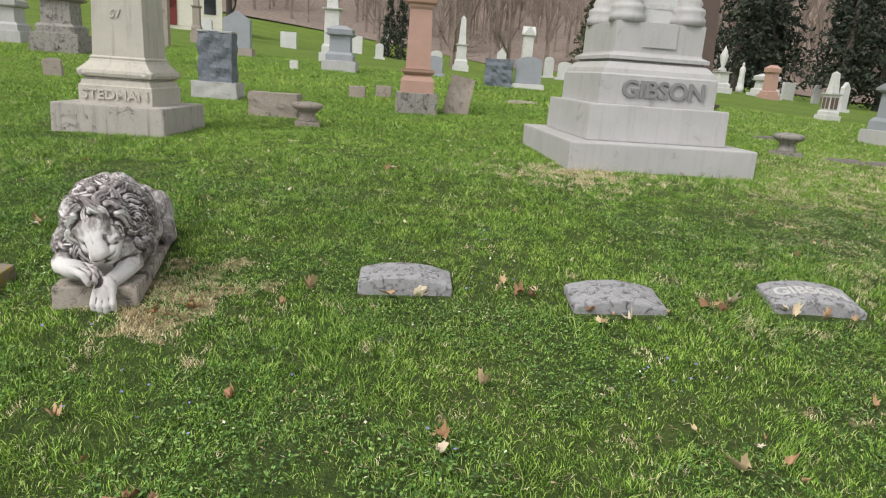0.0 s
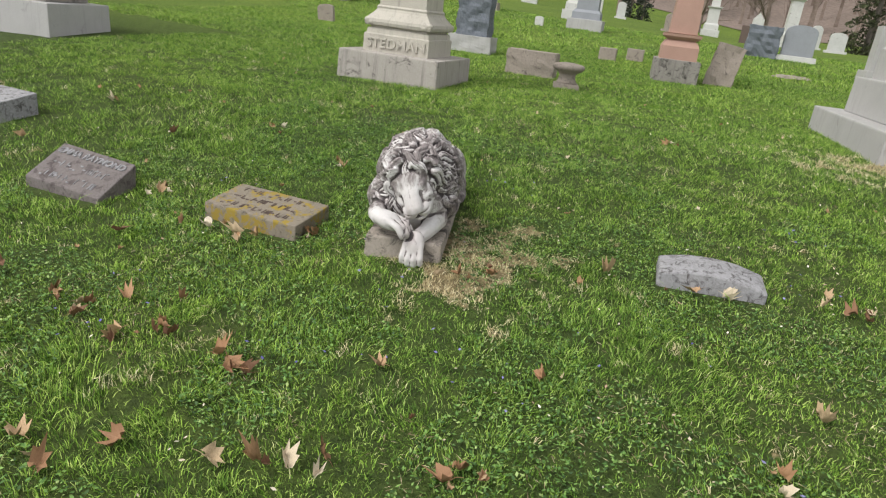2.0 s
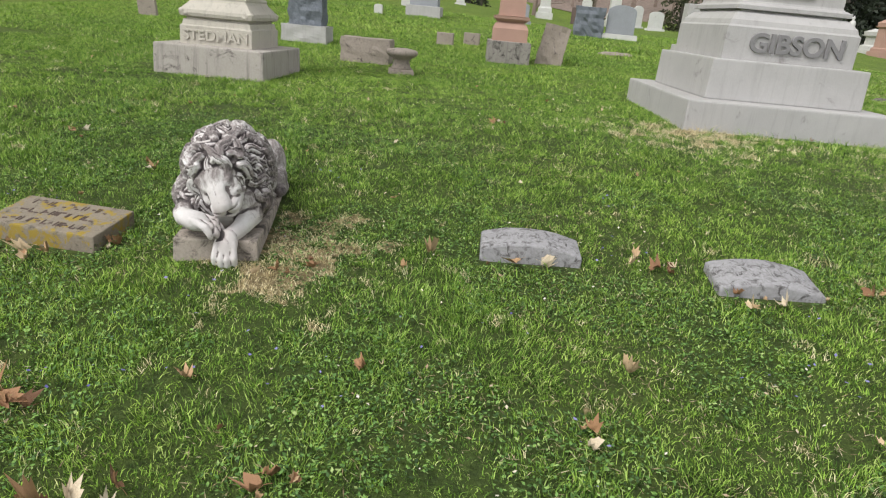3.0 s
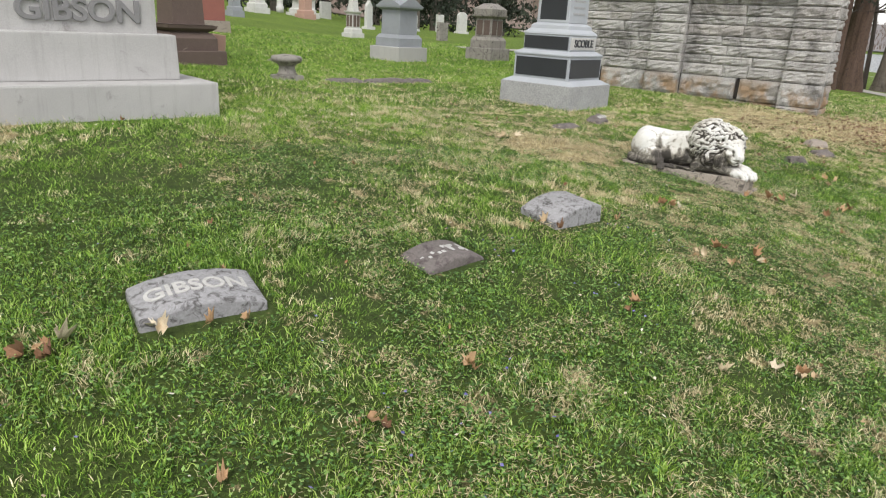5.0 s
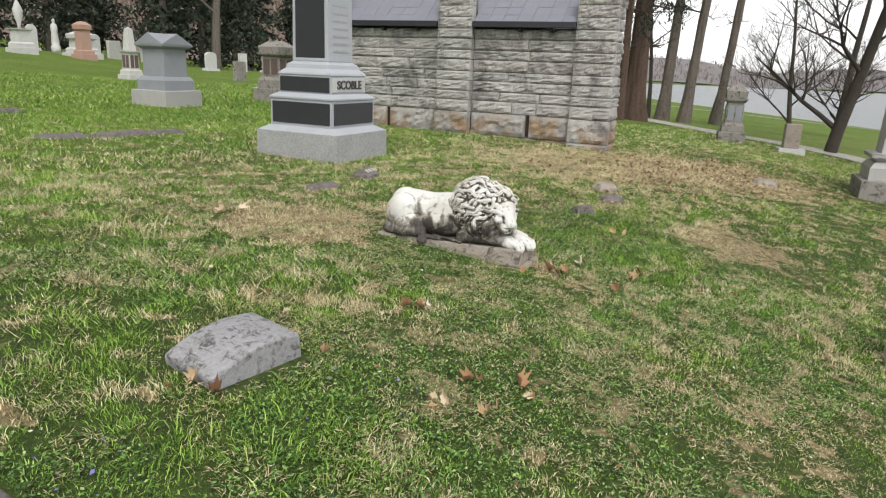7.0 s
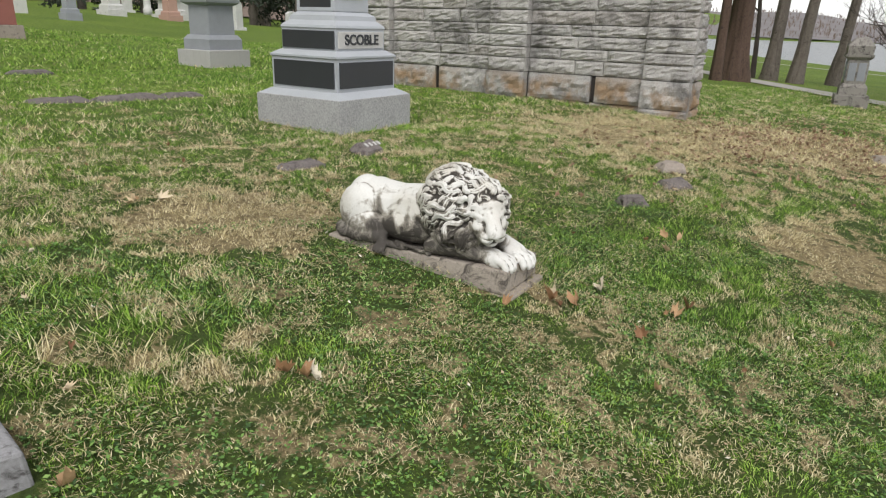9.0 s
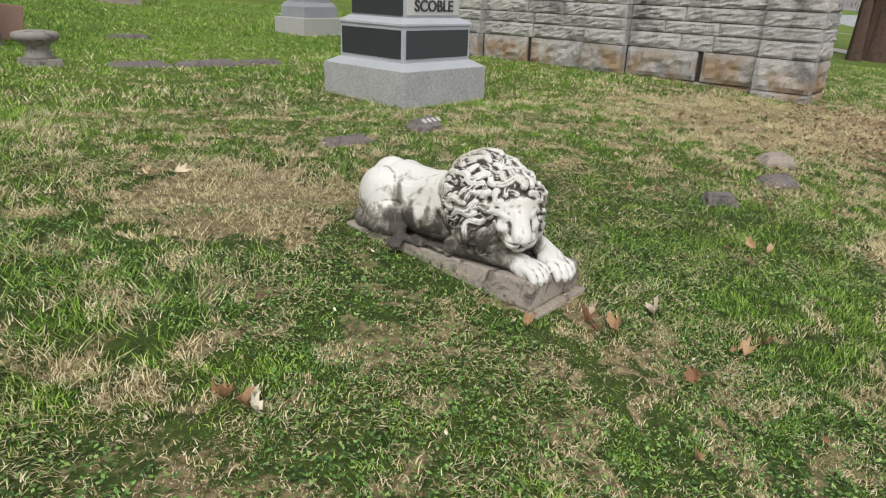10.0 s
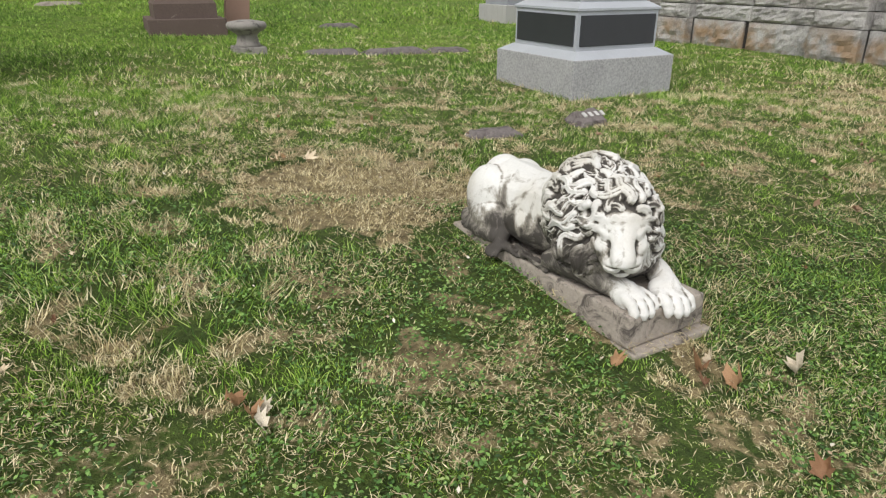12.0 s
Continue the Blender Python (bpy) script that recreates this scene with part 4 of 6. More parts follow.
def carve_mane(me, in_mane, face, face_way, seed, spacing, amp, soot):
    """Carves curling locks into the mane of a mesh; returns each vertex's darkening, soot plus shade painted in the
    grooves.
    """
    rng = np.random.RandomState(seed)
    n_v = len(me.vertices)
    co, nm = np.empty(n_v * 3, np.float32), np.empty(n_v * 3, np.float32)
    me.vertices.foreach_get("co", co)
    me.vertices.foreach_get("normal", nm)
    co, nm = co.reshape(-1, 3).astype(float), nm.reshape(-1, 3).astype(float)
    mask = in_mane(co)
    idx = np.nonzero(mask > 0.02)[0]
    p, q = co[idx], nm[idx]
    best = np.full(len(idx), -1.0)
    seeds, order = [], rng.permutation(len(idx))
    for k in order:
        if all(np.sum((p[k] - p[j]) ** 2) > spacing ** 2 for j in seeds):
            seeds.append(k)
    p_all, q_all, best_all = p, q, best
    for j in seeds:
        reach = np.nonzero(np.einsum("ij,ij->i", p_all - p_all[j], p_all - p_all[j]) < (spacing * 6) ** 2)[0]
        p, q, best = p_all[reach], q_all[reach], best_all[reach]
        pos, nn = p_all[j].copy(), q_all[j]
        flow = pos - face - face_way * 0.05
        flow = flow / np.linalg.norm(flow) + np.array([0, 0, -0.60]) + rng.uniform(-1, 1, 3) * 0.22
        side, curl = rng.choice((-1, 1)), rng.uniform(0.2, 1.0)
        phase, layer, r0 = rng.uniform(-0.5, 0.5), rng.uniform(0, 0.9), spacing * rng.uniform(0.42, 0.62)
        t1 = flow - nn * (flow @ nn)
        t1 /= np.linalg.norm(t1) + 1e-9
        steps = 20
        for k in range(steps):
            f = k / (steps - 1)
            turn = side * (0.85 * math.sin(phase + 5.2 * f) + curl * 2.6 * max(0.0, f - 0.62) / 0.38)
            t2 = np.cross(nn, t1)
            d = t1 * math.cos(turn) + t2 * math.sin(turn)
            lat = np.cross(nn, d)
            r = r0 * (0.55 + 0.75 * math.sin(math.pi * min(1, 0.12 + f * 0.75))) * (1 - 0.5 * f * f)
            w = p - pos
            d2 = np.einsum("ij,ij->i", w, w)
            near = np.nonzero(d2 < (r * 1.02) ** 2)[0]
            if len(near):
                u = (w[near] @ lat) / r
                h = layer + 0.16 + 0.55 * np.sqrt(np.clip(1 - d2[near] / r ** 2, 0, 1)) * (1 - 0.25 * f) + 0.17 * np.cos(u * 8.5) * (1 - np.abs(u))
                best[near] = np.maximum(best[near], h)
            pos = pos + d * spacing * 0.21
            d2 = np.einsum("ij,ij->i", p - pos, p - pos)
            j2 = np.argmin(d2)
            if d2[j2] > 0.03 ** 2:
                break
            pos, nn = 0.5 * pos + 0.5 * p[j2], q[j2]
            t1 = t1 - nn * (t1 @ nn)
            t1 /= np.linalg.norm(t1) + 1e-9
        best_all[reach] = best
    p, q, best = p_all, q_all, best_all
    best = np.clip(best, 0.22, 1.8)
    ed = np.empty(len(me.edges) * 2, np.int32)
    me.edges.foreach_get("vertices", ed)
    ed = ed.reshape(-1, 2)
    full = np.full(n_v, 1.0)
    full[idx] = best
    mean = full.copy()
    deg = np.bincount(ed.ravel(), minlength=n_v) + 1e-6
    for _ in range(18):
        acc = np.bincount(ed[:, 0], mean[ed[:, 1]], n_v) + np.bincount(ed[:, 1], mean[ed[:, 0]], n_v)
        mean = acc / deg
    m = mask[idx]
    co[idx] = p + q * ((best - 0.75) * amp * m)[:, None]
    me.vertices.foreach_set("co", co.astype(np.float32).ravel())
    grime_and_shade = np.zeros(n_v)
    grime_and_shade[idx] = m * np.clip(soot + 3.2 * (mean - full)[idx] + 0.7 * np.clip(0.75 - best, 0, 1), 0, 1)
    return co, grime_and_shade


def lion(x, y, z, rot, tilt, asleep, label, body_mat):
    """A recumbent marble lion, facing local +x, carved in one piece."""
    bm = bmesh.new()
    # trunk, haunches, shoulders
    limb(bm, [(-0.40, 0, 0.200, 0.155), (-0.20, 0, 0.190, 0.152), (0.02, 0, 0.205, 0.165), (0.18, 0, 0.215, 0.19)], None, 0.10)
    blob(bm, (-0.12, 0, 0.13), (0.30, 0.185, 0.13))
    blob(bm, (-0.46, 0, 0.22), (0.13, 0.11, 0.14))
    for s in (-1, 1):
        blob(bm, (-0.435, s * 0.105, 0.165), (0.150, 0.095, 0.165))
        blob(bm, (-0.36, s * 0.155, 0.095), (0.125, 0.062, 0.095))
        limb(bm, [(-0.55, s * 0.14, 0.045, 0.05), (-0.40, s * 0.18, 0.035, 0.045), (-0.27, s * 0.185, 0.045, 0.042)])
        if s < 0:
            limb(bm, [(-0.27, s * 0.150, 0.060, 0.046), (-0.235, s * 0.175, 0.050, 0.034), (-0.215, s * 0.205, 0.030, 0.025)])
            paw(bm, pose(-0.215, s * 0.200, -0.002, 0, 14, s * 76), 0.60, 1.4)
        blob(bm, (0.20, s * 0.135, 0.14), (0.13, 0.07, 0.14))
    limb(bm, [(-0.60, -0.05, 0.05, 0.03), (-0.52, -0.19, 0.03, 0.022), (-0.30, -0.165, 0.02, 0.02), (-0.16, -0.190, 0.02, 0.022)])
    for k in range(26):
        u = k / 25
        blob(bm, (-0.16 + 0.27 * u, -0.180 - 0.022 * math.sin(k * 2.4), 0.012 + 0.010 * (k % 3)), (0.022, 0.010, 0.012), None)
    if asleep:
        head = pose(0.455, -0.010, 0.288, 30, 34, 14) @ Matrix.Diagonal((1.10, 1.15, 1.18, 1))
        limb(bm, [(0.34, -0.185, 0.10, 0.060), (0.50, -0.190, 0.110, 0.052), (0.575, -0.165, 0.112, 0.045)])
        paw(bm, pose(0.600, -0.125, 0.078, 0, 17, 76), 1.12, 1.5)
        limb(bm, [(0.40, 0.13, 0.09, 0.06), (0.52, 0.09, 0.05, 0.046), (0.585, 0.05, 0.025, 0.042)])
        paw(bm, pose(0.600, 0.045, -0.005, 0, 64, -2), 1.0, 1.35)
        m_c, m_r = (0.22, -0.015, 0.285), (0.27, 0.225, 0.235)
        low_c, low_r = (0.30, -0.025, 0.165), (0.20, 0.235, 0.18)
        hood_r, amp, gap = 0.158, 0.036, 0.044
    else:
        head = pose(0.375, -0.085, 0.262, 4, 24, -38) @ Matrix.Diagonal((1.0, 1.10, 1.08, 1))
        limb(bm, [(0.10, -0.165, 0.055, 0.05), (0.24, -0.15, 0.075, 0.06), (0.38, -0.13, 0.055, 0.05), (0.47, -0.11, 0.05, 0.044)])
        paw(bm, pose(0.468, -0.108, -0.002, 0, 12, 2), 1.14, 1.0)
        limb(bm, [(0.28, 0.14, 0.09, 0.06), (0.43, 0.11, 0.055, 0.05), (0.53, 0.06, 0.045, 0.044)])
        paw(bm, pose(0.515, 0.045, -0.006, 0, 16, -6), 1.14, 1.0)
        m_c, m_r = (0.18, -0.015, 0.265), (0.23, 0.205, 0.225)
        low_c, low_r = (0.26, -0.02, 0.165), (0.19, 0.215, 0.16)
        hood_r, amp, gap = 0.150, 0.027, 0.033
    lion_head(bm, head)
    hood = head @ Vector((-0.055, 0, 0.012))
    blob(bm, hood, hood_r)
    blob(bm, m_c, m_r)
    blob(bm, low_c, low_r)
    st_me = remeshed(bm, 0.0045, 11)
    st_me.name = "lion_statue"
    inv = np.array(head.inverted())
    way = np.array((head.to_3x3() @ Vector((1, 0, -0.05))).normalized())

    def in_mane(c):
        def egg(centre, radii):
            return np.sqrt(np.sum(((c - np.array(centre)) / np.array(radii)) ** 2, 1))
        shell = np.minimum(np.minimum(egg(m_c, m_r), egg(low_c, low_r)), egg(hood, (hood_r,) * 3))
        loc = c @ inv[:3, :3].T + inv[:3, 3]
        shell = np.minimum(shell, egg(head.translation, (0.168,) * 3))
        ear = np.zeros(len(c))
        for e in EARS:
            ear = np.maximum(ear, np.exp(-np.sum(((loc - np.array(e) - np.array((0.012, 0, 0))) / 0.026) ** 2, 1) ** 2))
        face = sig((loc[:, 0] - 0.016 - 0.3 * np.clip(loc[:, 2] - 0.06, 0, 1)) / 0.008) * sig((0.094 - np.abs(loc[:, 1])) / 0.006) * sig((0.125 - loc[:, 2]) / 0.006)
        return sig((1.045 - shell) / 0.012) * (1 - face) * (1 - ear) * sig((c[:, 2] - 0.03) / 0.01) * sig((c[:, 0] + 0.02 - 0.1 * np.abs(c[:, 1]) - 0.05 * np.sin(c[:, 1] * 40 + c[:, 2] * 30)) / 0.02)

    raw = np.empty(len(st_me.vertices) * 3, np.float32)
    st_me.vertices.foreach_get("co", raw)
    nrm = np.empty(len(raw), np.float32)
    st_me.vertices.foreach_get("normal", nrm)
    raw, nrm = raw.reshape(-1, 3).astype(float), nrm.reshape(-1, 3).astype(float)
    raw = carve_face(raw, nrm, raw @ inv[:3, :3].T + inv[:3, 3])
    st_me.vertices.foreach_set("co", raw.astype(np.float32).ravel())
    st_me.update()
    co, grime_and_shade = carve_mane(st_me, in_mane, np.array(head.translation), way, 4 if asleep else 9, gap, amp, 0.06 if asleep else 0.27)
    rough = np.array([noise.fractal(Vector(c) * 7, 0.8, 2.0, 3) for c in co])
    streak = np.array([noise.noise(Vector((c[0] * 26, c[1] * 26, c[2] * 3.0))) for c in co])
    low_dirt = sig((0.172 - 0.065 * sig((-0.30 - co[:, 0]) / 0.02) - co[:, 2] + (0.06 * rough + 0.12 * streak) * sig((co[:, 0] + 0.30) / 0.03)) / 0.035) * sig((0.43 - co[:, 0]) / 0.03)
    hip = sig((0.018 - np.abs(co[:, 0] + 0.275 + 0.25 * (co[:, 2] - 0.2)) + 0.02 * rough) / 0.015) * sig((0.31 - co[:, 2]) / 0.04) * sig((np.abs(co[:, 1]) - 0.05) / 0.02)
    # hollows and low side-facing mane darken: crease shade painted in along with the soot
    st_me.update()
    nm = np.empty(len(co) * 3, np.float32)
    st_me.vertices.foreach_get("normal", nm)
    nm = nm.reshape(-1, 3)
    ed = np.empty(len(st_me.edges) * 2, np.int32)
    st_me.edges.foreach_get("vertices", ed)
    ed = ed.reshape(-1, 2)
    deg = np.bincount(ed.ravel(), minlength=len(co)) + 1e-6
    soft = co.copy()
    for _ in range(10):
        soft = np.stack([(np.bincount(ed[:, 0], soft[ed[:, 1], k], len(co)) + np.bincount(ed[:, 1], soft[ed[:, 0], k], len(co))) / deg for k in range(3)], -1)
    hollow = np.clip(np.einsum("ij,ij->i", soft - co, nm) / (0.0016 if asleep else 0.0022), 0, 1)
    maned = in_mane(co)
    grime_and_shade = grime_and_shade + 0.34 * maned * sig((0.27 - co[:, 2] + 0.12 * rough) / 0.04) * np.clip(1.0 - nm[:, 2], 0, 1)
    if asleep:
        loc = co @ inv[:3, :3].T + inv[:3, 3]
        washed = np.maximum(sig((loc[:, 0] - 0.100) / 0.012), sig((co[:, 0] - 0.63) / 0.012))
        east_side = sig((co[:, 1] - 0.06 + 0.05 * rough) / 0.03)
        grime_and_shade = np.where(maned > 0.5, grime_and_shade + 0.22 * east_side, 0.40 * (1 - washed))
    grime_and_shade = np.clip(np.maximum(np.maximum(grime_and_shade, (0.60 + 0.34 * maned) * hollow), 0.74 * np.maximum(low_dirt * (1 - 0.6 * asleep), hip * 0.9)), 0, 1)
    layer = st_me.attributes.new("grime_and_shade", "FLOAT", "POINT")
    layer.data.foreach_set("value", grime_and_shade.astype(np.float32))
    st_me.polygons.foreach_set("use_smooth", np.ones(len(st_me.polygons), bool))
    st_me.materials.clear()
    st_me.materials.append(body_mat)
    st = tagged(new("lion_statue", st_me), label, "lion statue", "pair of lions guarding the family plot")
    m = pose(x, y, z, tilt, 0, rot)
    st.matrix_world = m
    base = tagged(new("statue_plinth"), "dirty rectangular marble plinth under the lion statue", "plinth", "plinths of the lion pair")
    base.matrix_world = m
    part("slab", block(1.21, 0.42, 1.20, 0.41, -0.125, 0.004, 0.012, -0.025, -0.02 if asleep else 0.01), PLINTH_STONE, base)
    part("footing", block(1.26, 0.44, 1.25, 0.43, -0.25, -0.128, 0.01, 0.0, -0.03 if asleep else 0.01), PLINTH_STONE, base, "lower footing slab")


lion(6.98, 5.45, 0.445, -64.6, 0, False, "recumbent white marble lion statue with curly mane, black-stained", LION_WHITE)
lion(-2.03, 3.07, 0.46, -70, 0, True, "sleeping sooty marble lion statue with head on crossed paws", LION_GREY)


# ---- background monuments ----
def tablet(x, y, rot, w, h, d, top, material, label, base=0.0, base_mat=None, tilt=(0, 0), group=""):
    """An upright slab with a round, pointed or flat head, on a base if base > 0."""
    t = thing("headstone", x, y, rot, label, "headstone", group, 0.1, tilt)
    z0 = 0.1
    if base:
        part("base", block(w + 0.26, d + 0.26, w + 0.22, d + 0.22, 0, z0 + base, 0.015), base_mat or material, t)
        z0 += base
    bm = bmesh.new()
    shoulder = h * (1 if top == "flat" else 0.78)
    pts = [(-w / 2, 0.0 if not base else z0), (w / 2, 0.0 if not base else z0), (w / 2, z0 + shoulder)]
    if top == "round":
        pts += [(w / 2 * math.cos(a), z0 + shoulder + (h - shoulder) * math.sin(a)) for a in (math.pi * k / 10 for k in range(1, 10))]
    elif top == "point":
        pts += [(w * 0.30, z0 + shoulder + (h - shoulder) * 0.35), (0, z0 + h), (-w * 0.30, z0 + shoulder + (h - shoulder) * 0.35)]
    pts += [(-w / 2, z0 + shoulder)]
    a = [bm.verts.new((px, -d / 2, pz)) for px, pz in pts]
    b = [bm.verts.new((px, d / 2, pz)) for px, pz in pts]
    bm.faces.new(a), bm.faces.new(b[::-1])
    for i in range(len(pts)):
        j = (i + 1) % len(pts)
        bm.faces.new((a[j], a[i], b[i], b[j]))
    bmesh.ops.bevel(bm, geom=[e for e in bm.edges if abs(e.verts[0].co.y - e.verts[1].co.y) < 1e-5], offset=min(0.015, d / 6), segments=1, affect="EDGES")
    part("slab", bm, material, t)
    return t


def pedestal(x, y, rot, w, hs, material, label, cap="gable", panel=None, base_mat=None, group=""):
    """Base, step, die and cornice; heights hs; cap: gable, urn, obelisk, low."""
    t = thing("pedestal_monument", x, y, rot, label, "monument", group, 0.1)
    z = 0.1 + hs[0]
    part("base", block(w, w, w, w, 0, z, 0.015), base_mat or material, t)
    part("step", profile_block([(w * 0.40, w * 0.40, z), (w * 0.40, w * 0.40, z + hs[1] * 0.7), (w * 0.34, w * 0.34, z + hs[1])]), material, t)
    z += hs[1]
    die = part("die", block(w * 0.62, w * 0.62, w * 0.60, w * 0.60, z, z + hs[2], 0.01), material, t)
    if panel:
        for k in range(4):
            for s in (-1, 1):
                p = part("arched_panel", block(w * 0.22, 0.02, w * 0.22, 0.02, z + 0.06, z + hs[2] - 0.06, 0.006, s * w * 0.14, -w * 0.31), panel, die)
                p.matrix_local = pose(0, 0, 0, 0, 0, 90 * k)
    z += hs[2]
    part("cornice", profile_block([(w * 0.31, w * 0.31, z), (w * 0.40, w * 0.40, z + 0.06), (w * 0.41, w * 0.41, z + 0.11)]), material, t)
    z += 0.11
    h = hs[3]
    if cap == "gable":
        for k in range(2):
            bm = bmesh.new()
            f0 = [bm.verts.new((sx * w * 0.40, -w * 0.405, z)) for sx in (-1, 1)] + [bm.verts.new((0, -w * 0.405, z + h))]
            f1 = [bm.verts.new((sx * w * 0.40, w * 0.405, z)) for sx in (-1, 1)] + [bm.verts.new((0, w * 0.405, z + h))]
            bm.faces.new(f0), bm.faces.new(f1[::-1])
            for i in range(3):
                j = (i + 1) % 3
                bm.faces.new((f0[j], f0[i], f1[i], f1[j]))
            g = part("gable_cap", bm, material, t)
            g.matrix_local = pose(0, 0, 0.002 * k, 0, 0, 90 * k)
    elif cap == "obelisk":
        part("shaft", profile_block([(w * 0.24, w * 0.24, z), (w * 0.15, w * 0.15, z + h * 0.9), (0.001, 0.001, z + h)]), material, t)
    elif cap == "urn":
        part("urn", lathe([(0.10 * w, z), (0.06 * w, z + 0.1 * h), (0.2 * w, z + 0.45 * h), (0.22 * w, z + 0.6 * h), (0.12 * w, z + 0.8 * h), (0.05 * w, z + 0.92 * h), (0.01, z + h)], 14), material, t)
    else:
        part("cap", profile_block([(w * 0.36, w * 0.36, z), (w * 0.38, w * 0.38, z + h * 0.5), (w * 0.15, w * 0.15, z + h)]), material, t)
    return t


def low_urn(x, y, h, r, material, label):
    """A squat garden urn: square foot, waisted stem and a broad shallow bowl."""
    t = thing("stone_urn", x, y, 20, label, "urn", "low stone urns", 0.06)
    part("foot", block(r * 1.7, r * 1.7, r * 1.6, r * 1.6, 0, 0.06 + h * 0.18, 0.01), material, t)
    z = 0.06 + h * 0.18
    part("bowl", lathe([(r * 0.74, z), (r * 0.60, z + h * 0.1), (r * 0.52, z + h * 0.32), (r * 0.60, z + h * 0.40), (r * 0.95, z + h * 0.52), (r * 1.05, z + h * 0.60), (r * 1.04, z + h * 0.68), (r * 0.95, z + h * 0.74), (r * 0.4, z + h * 0.80)], 22), material, t)


low_urn(-3.10, 9.25, 0.36, 0.22, TAN_SLAB, "squat tan stone urn with a broad flat bowl")
low_urn(4.62, 11.9, 0.40, 0.24, DIRTY_STONE, "squat grey stone urn with a broad mossy bowl")
low_urn(8.55, 2.62, 0.48, 0.17, MARBLE, "pale grey stone urn on a square foot")

# stones behind the first lion
low = thing("low_stone", -4.05, 10.35, 8, "low dark mottled stone block lying in the grass", "stone block", sink=0.06)
part("block", rough_block(0.80, 0.34, 0.44, 0.03, 2), TAN_SLAB, low)
blk = thing("rock_faced_headstone", -6.35, 12.95, 10, "dark blue rock-faced headstone on a pale granite base", "headstone", sink=0.08)
part("base", rough_block(0.92, 0.62, 0.40, 0.02, 5), GIBSON_GRANITE, blk, "pale granite base")
die = part("die", rough_block(0.68, 0.42, 1.0, 0.05, 7, 16), ROUGH_BLUE, blk)
die.matrix_local = pose(0, 0, 0.385)
part("cap", block(0.70, 0.44, 0.70, 0.44, 1.37, 1.41, 0.008), GIBSON_GRANITE, blk, "smooth pale top face")
tablet(-11.2, 14.4, 20, 0.42, 0.40, 0.14, "round", TAN_SLAB, "small leaning brown headstone in the grass", tilt=(0, -6))
pk = pedestal(-2.30, 13.75, 12, 0.86, (0.40, 0.34, 0.02, 0.02), PINK_STONE, "tall pink sandstone monument on a grey base", "low", base_mat=DIRTY_STONE)
part("shaft", profile_block([(0.26, 0.26, 0.84), (0.22, 0.22, 2.15), (0.25, 0.25, 2.20), (0.25, 0.25, 2.24), (0.30, 0.30, 2.28), (0.32, 0.32, 2.36), (0.28, 0.28, 2.42), (0.27, 0.27, 2.62), (0.05, 0.05, 2.9)]), PINK_STONE, pk)
sl = thing("leaning_slab", -1.52, 14.15, 5, "broken mottled slab leaning in the grass", "stone slab", sink=0.08, tilt=(-8, 10))
part("slab", rough_block(0.52, 0.16, 0.86, 0.04, 11), TAN_SLAB, sl)
for i, (x, y) in enumerate(((-4.17, 15.87), (-3.68, 16.6))):
    tablet(x, y, 8, 0.40, 0.27, 0.16, "flat", TAN_SLAB, "small square tan footstone", group="pair of footstones")
ro = thing("rock_faced_headstone", -1.3, 24.4, 6, "rough blue-grey rock-faced headstone on a long base", "headstone", sink=0.1)
part("die", rough_block(0.95, 0.45, 1.05, 0.08, 21, 8), ROUGH_BLUE, ro)
tablet(-0.25, 24.6, 6, 0.95, 0.95, 0.22, "round", BLUE_GREY, "blue-grey headstone with rounded top, pale foot", 0.16, WHITE_MARBLE)
pedestal(-7.3, 24.7, 10, 1.25, (0.34, 0.32, 0.55, 0.28), BLUE_GREY, "tiered blue-grey granite monument with a pale capstone", "low", base_mat=GIBSON_GRANITE)
pedestal(-9.8, 31.5, 10, 1.1, (0.4, 0.4, 1.5, 1.9), WHITE_MARBLE, "tall white stone monument behind a tiered one", "obelisk")
tablet(-12.7, 27.5, 8, 1.15, 1.5, 0.25, "point", BLUE_GREY, "broad pale blue-grey headstone with shaped top", 0.3, TAN_SLAB)
tablet(-17.3, 45.4, 8, 1.1, 1.05, 0.3, "flat", MARBLE, "pale square headstone far off")
tablet(-8.45, 22.9, 8, 0.3, 0.3, 0.1, "round", WHITE_MARBLE, "tiny pale footstone in the grass")
pedestal(-15.6, 20.6, 15, 1.5, (0.55, 0.3, 0.7, 0.5), DIRTY_STONE, "weathered grey tomb monument with a cross block", "low")
pedestal(-19.0, 22.3, 15, 1.3, (0.35, 0.3, 0.5, 0.3), GIBSON_GRANITE, "low grey stepped monument", "low")
tablet(-16.4, 28.1, 10, 0.5, 2.0, 0.3, "flat", TAN_SLAB, "tall narrow grey headstone")
pedestal(-18.6, 35.2, 14, 0.6, (0.5, 0.4, 0.9, 1.2), TAN_SLAB, "slim brown stone marker with a tapered top", "obelisk")
pedestal(-5.6, 48.0, 10, 1.1, (0.4, 0.4, 0.9, 1.9), WHITE_MARBLE, "white marble obelisk far across the lawn", "obelisk")
pedestal(-0.9, 44.0, 10, 1.0, (0.4, 0.4, 1.7, 0.5), WHITE_MARBLE, "white column monument with a peaked cap", "gable")
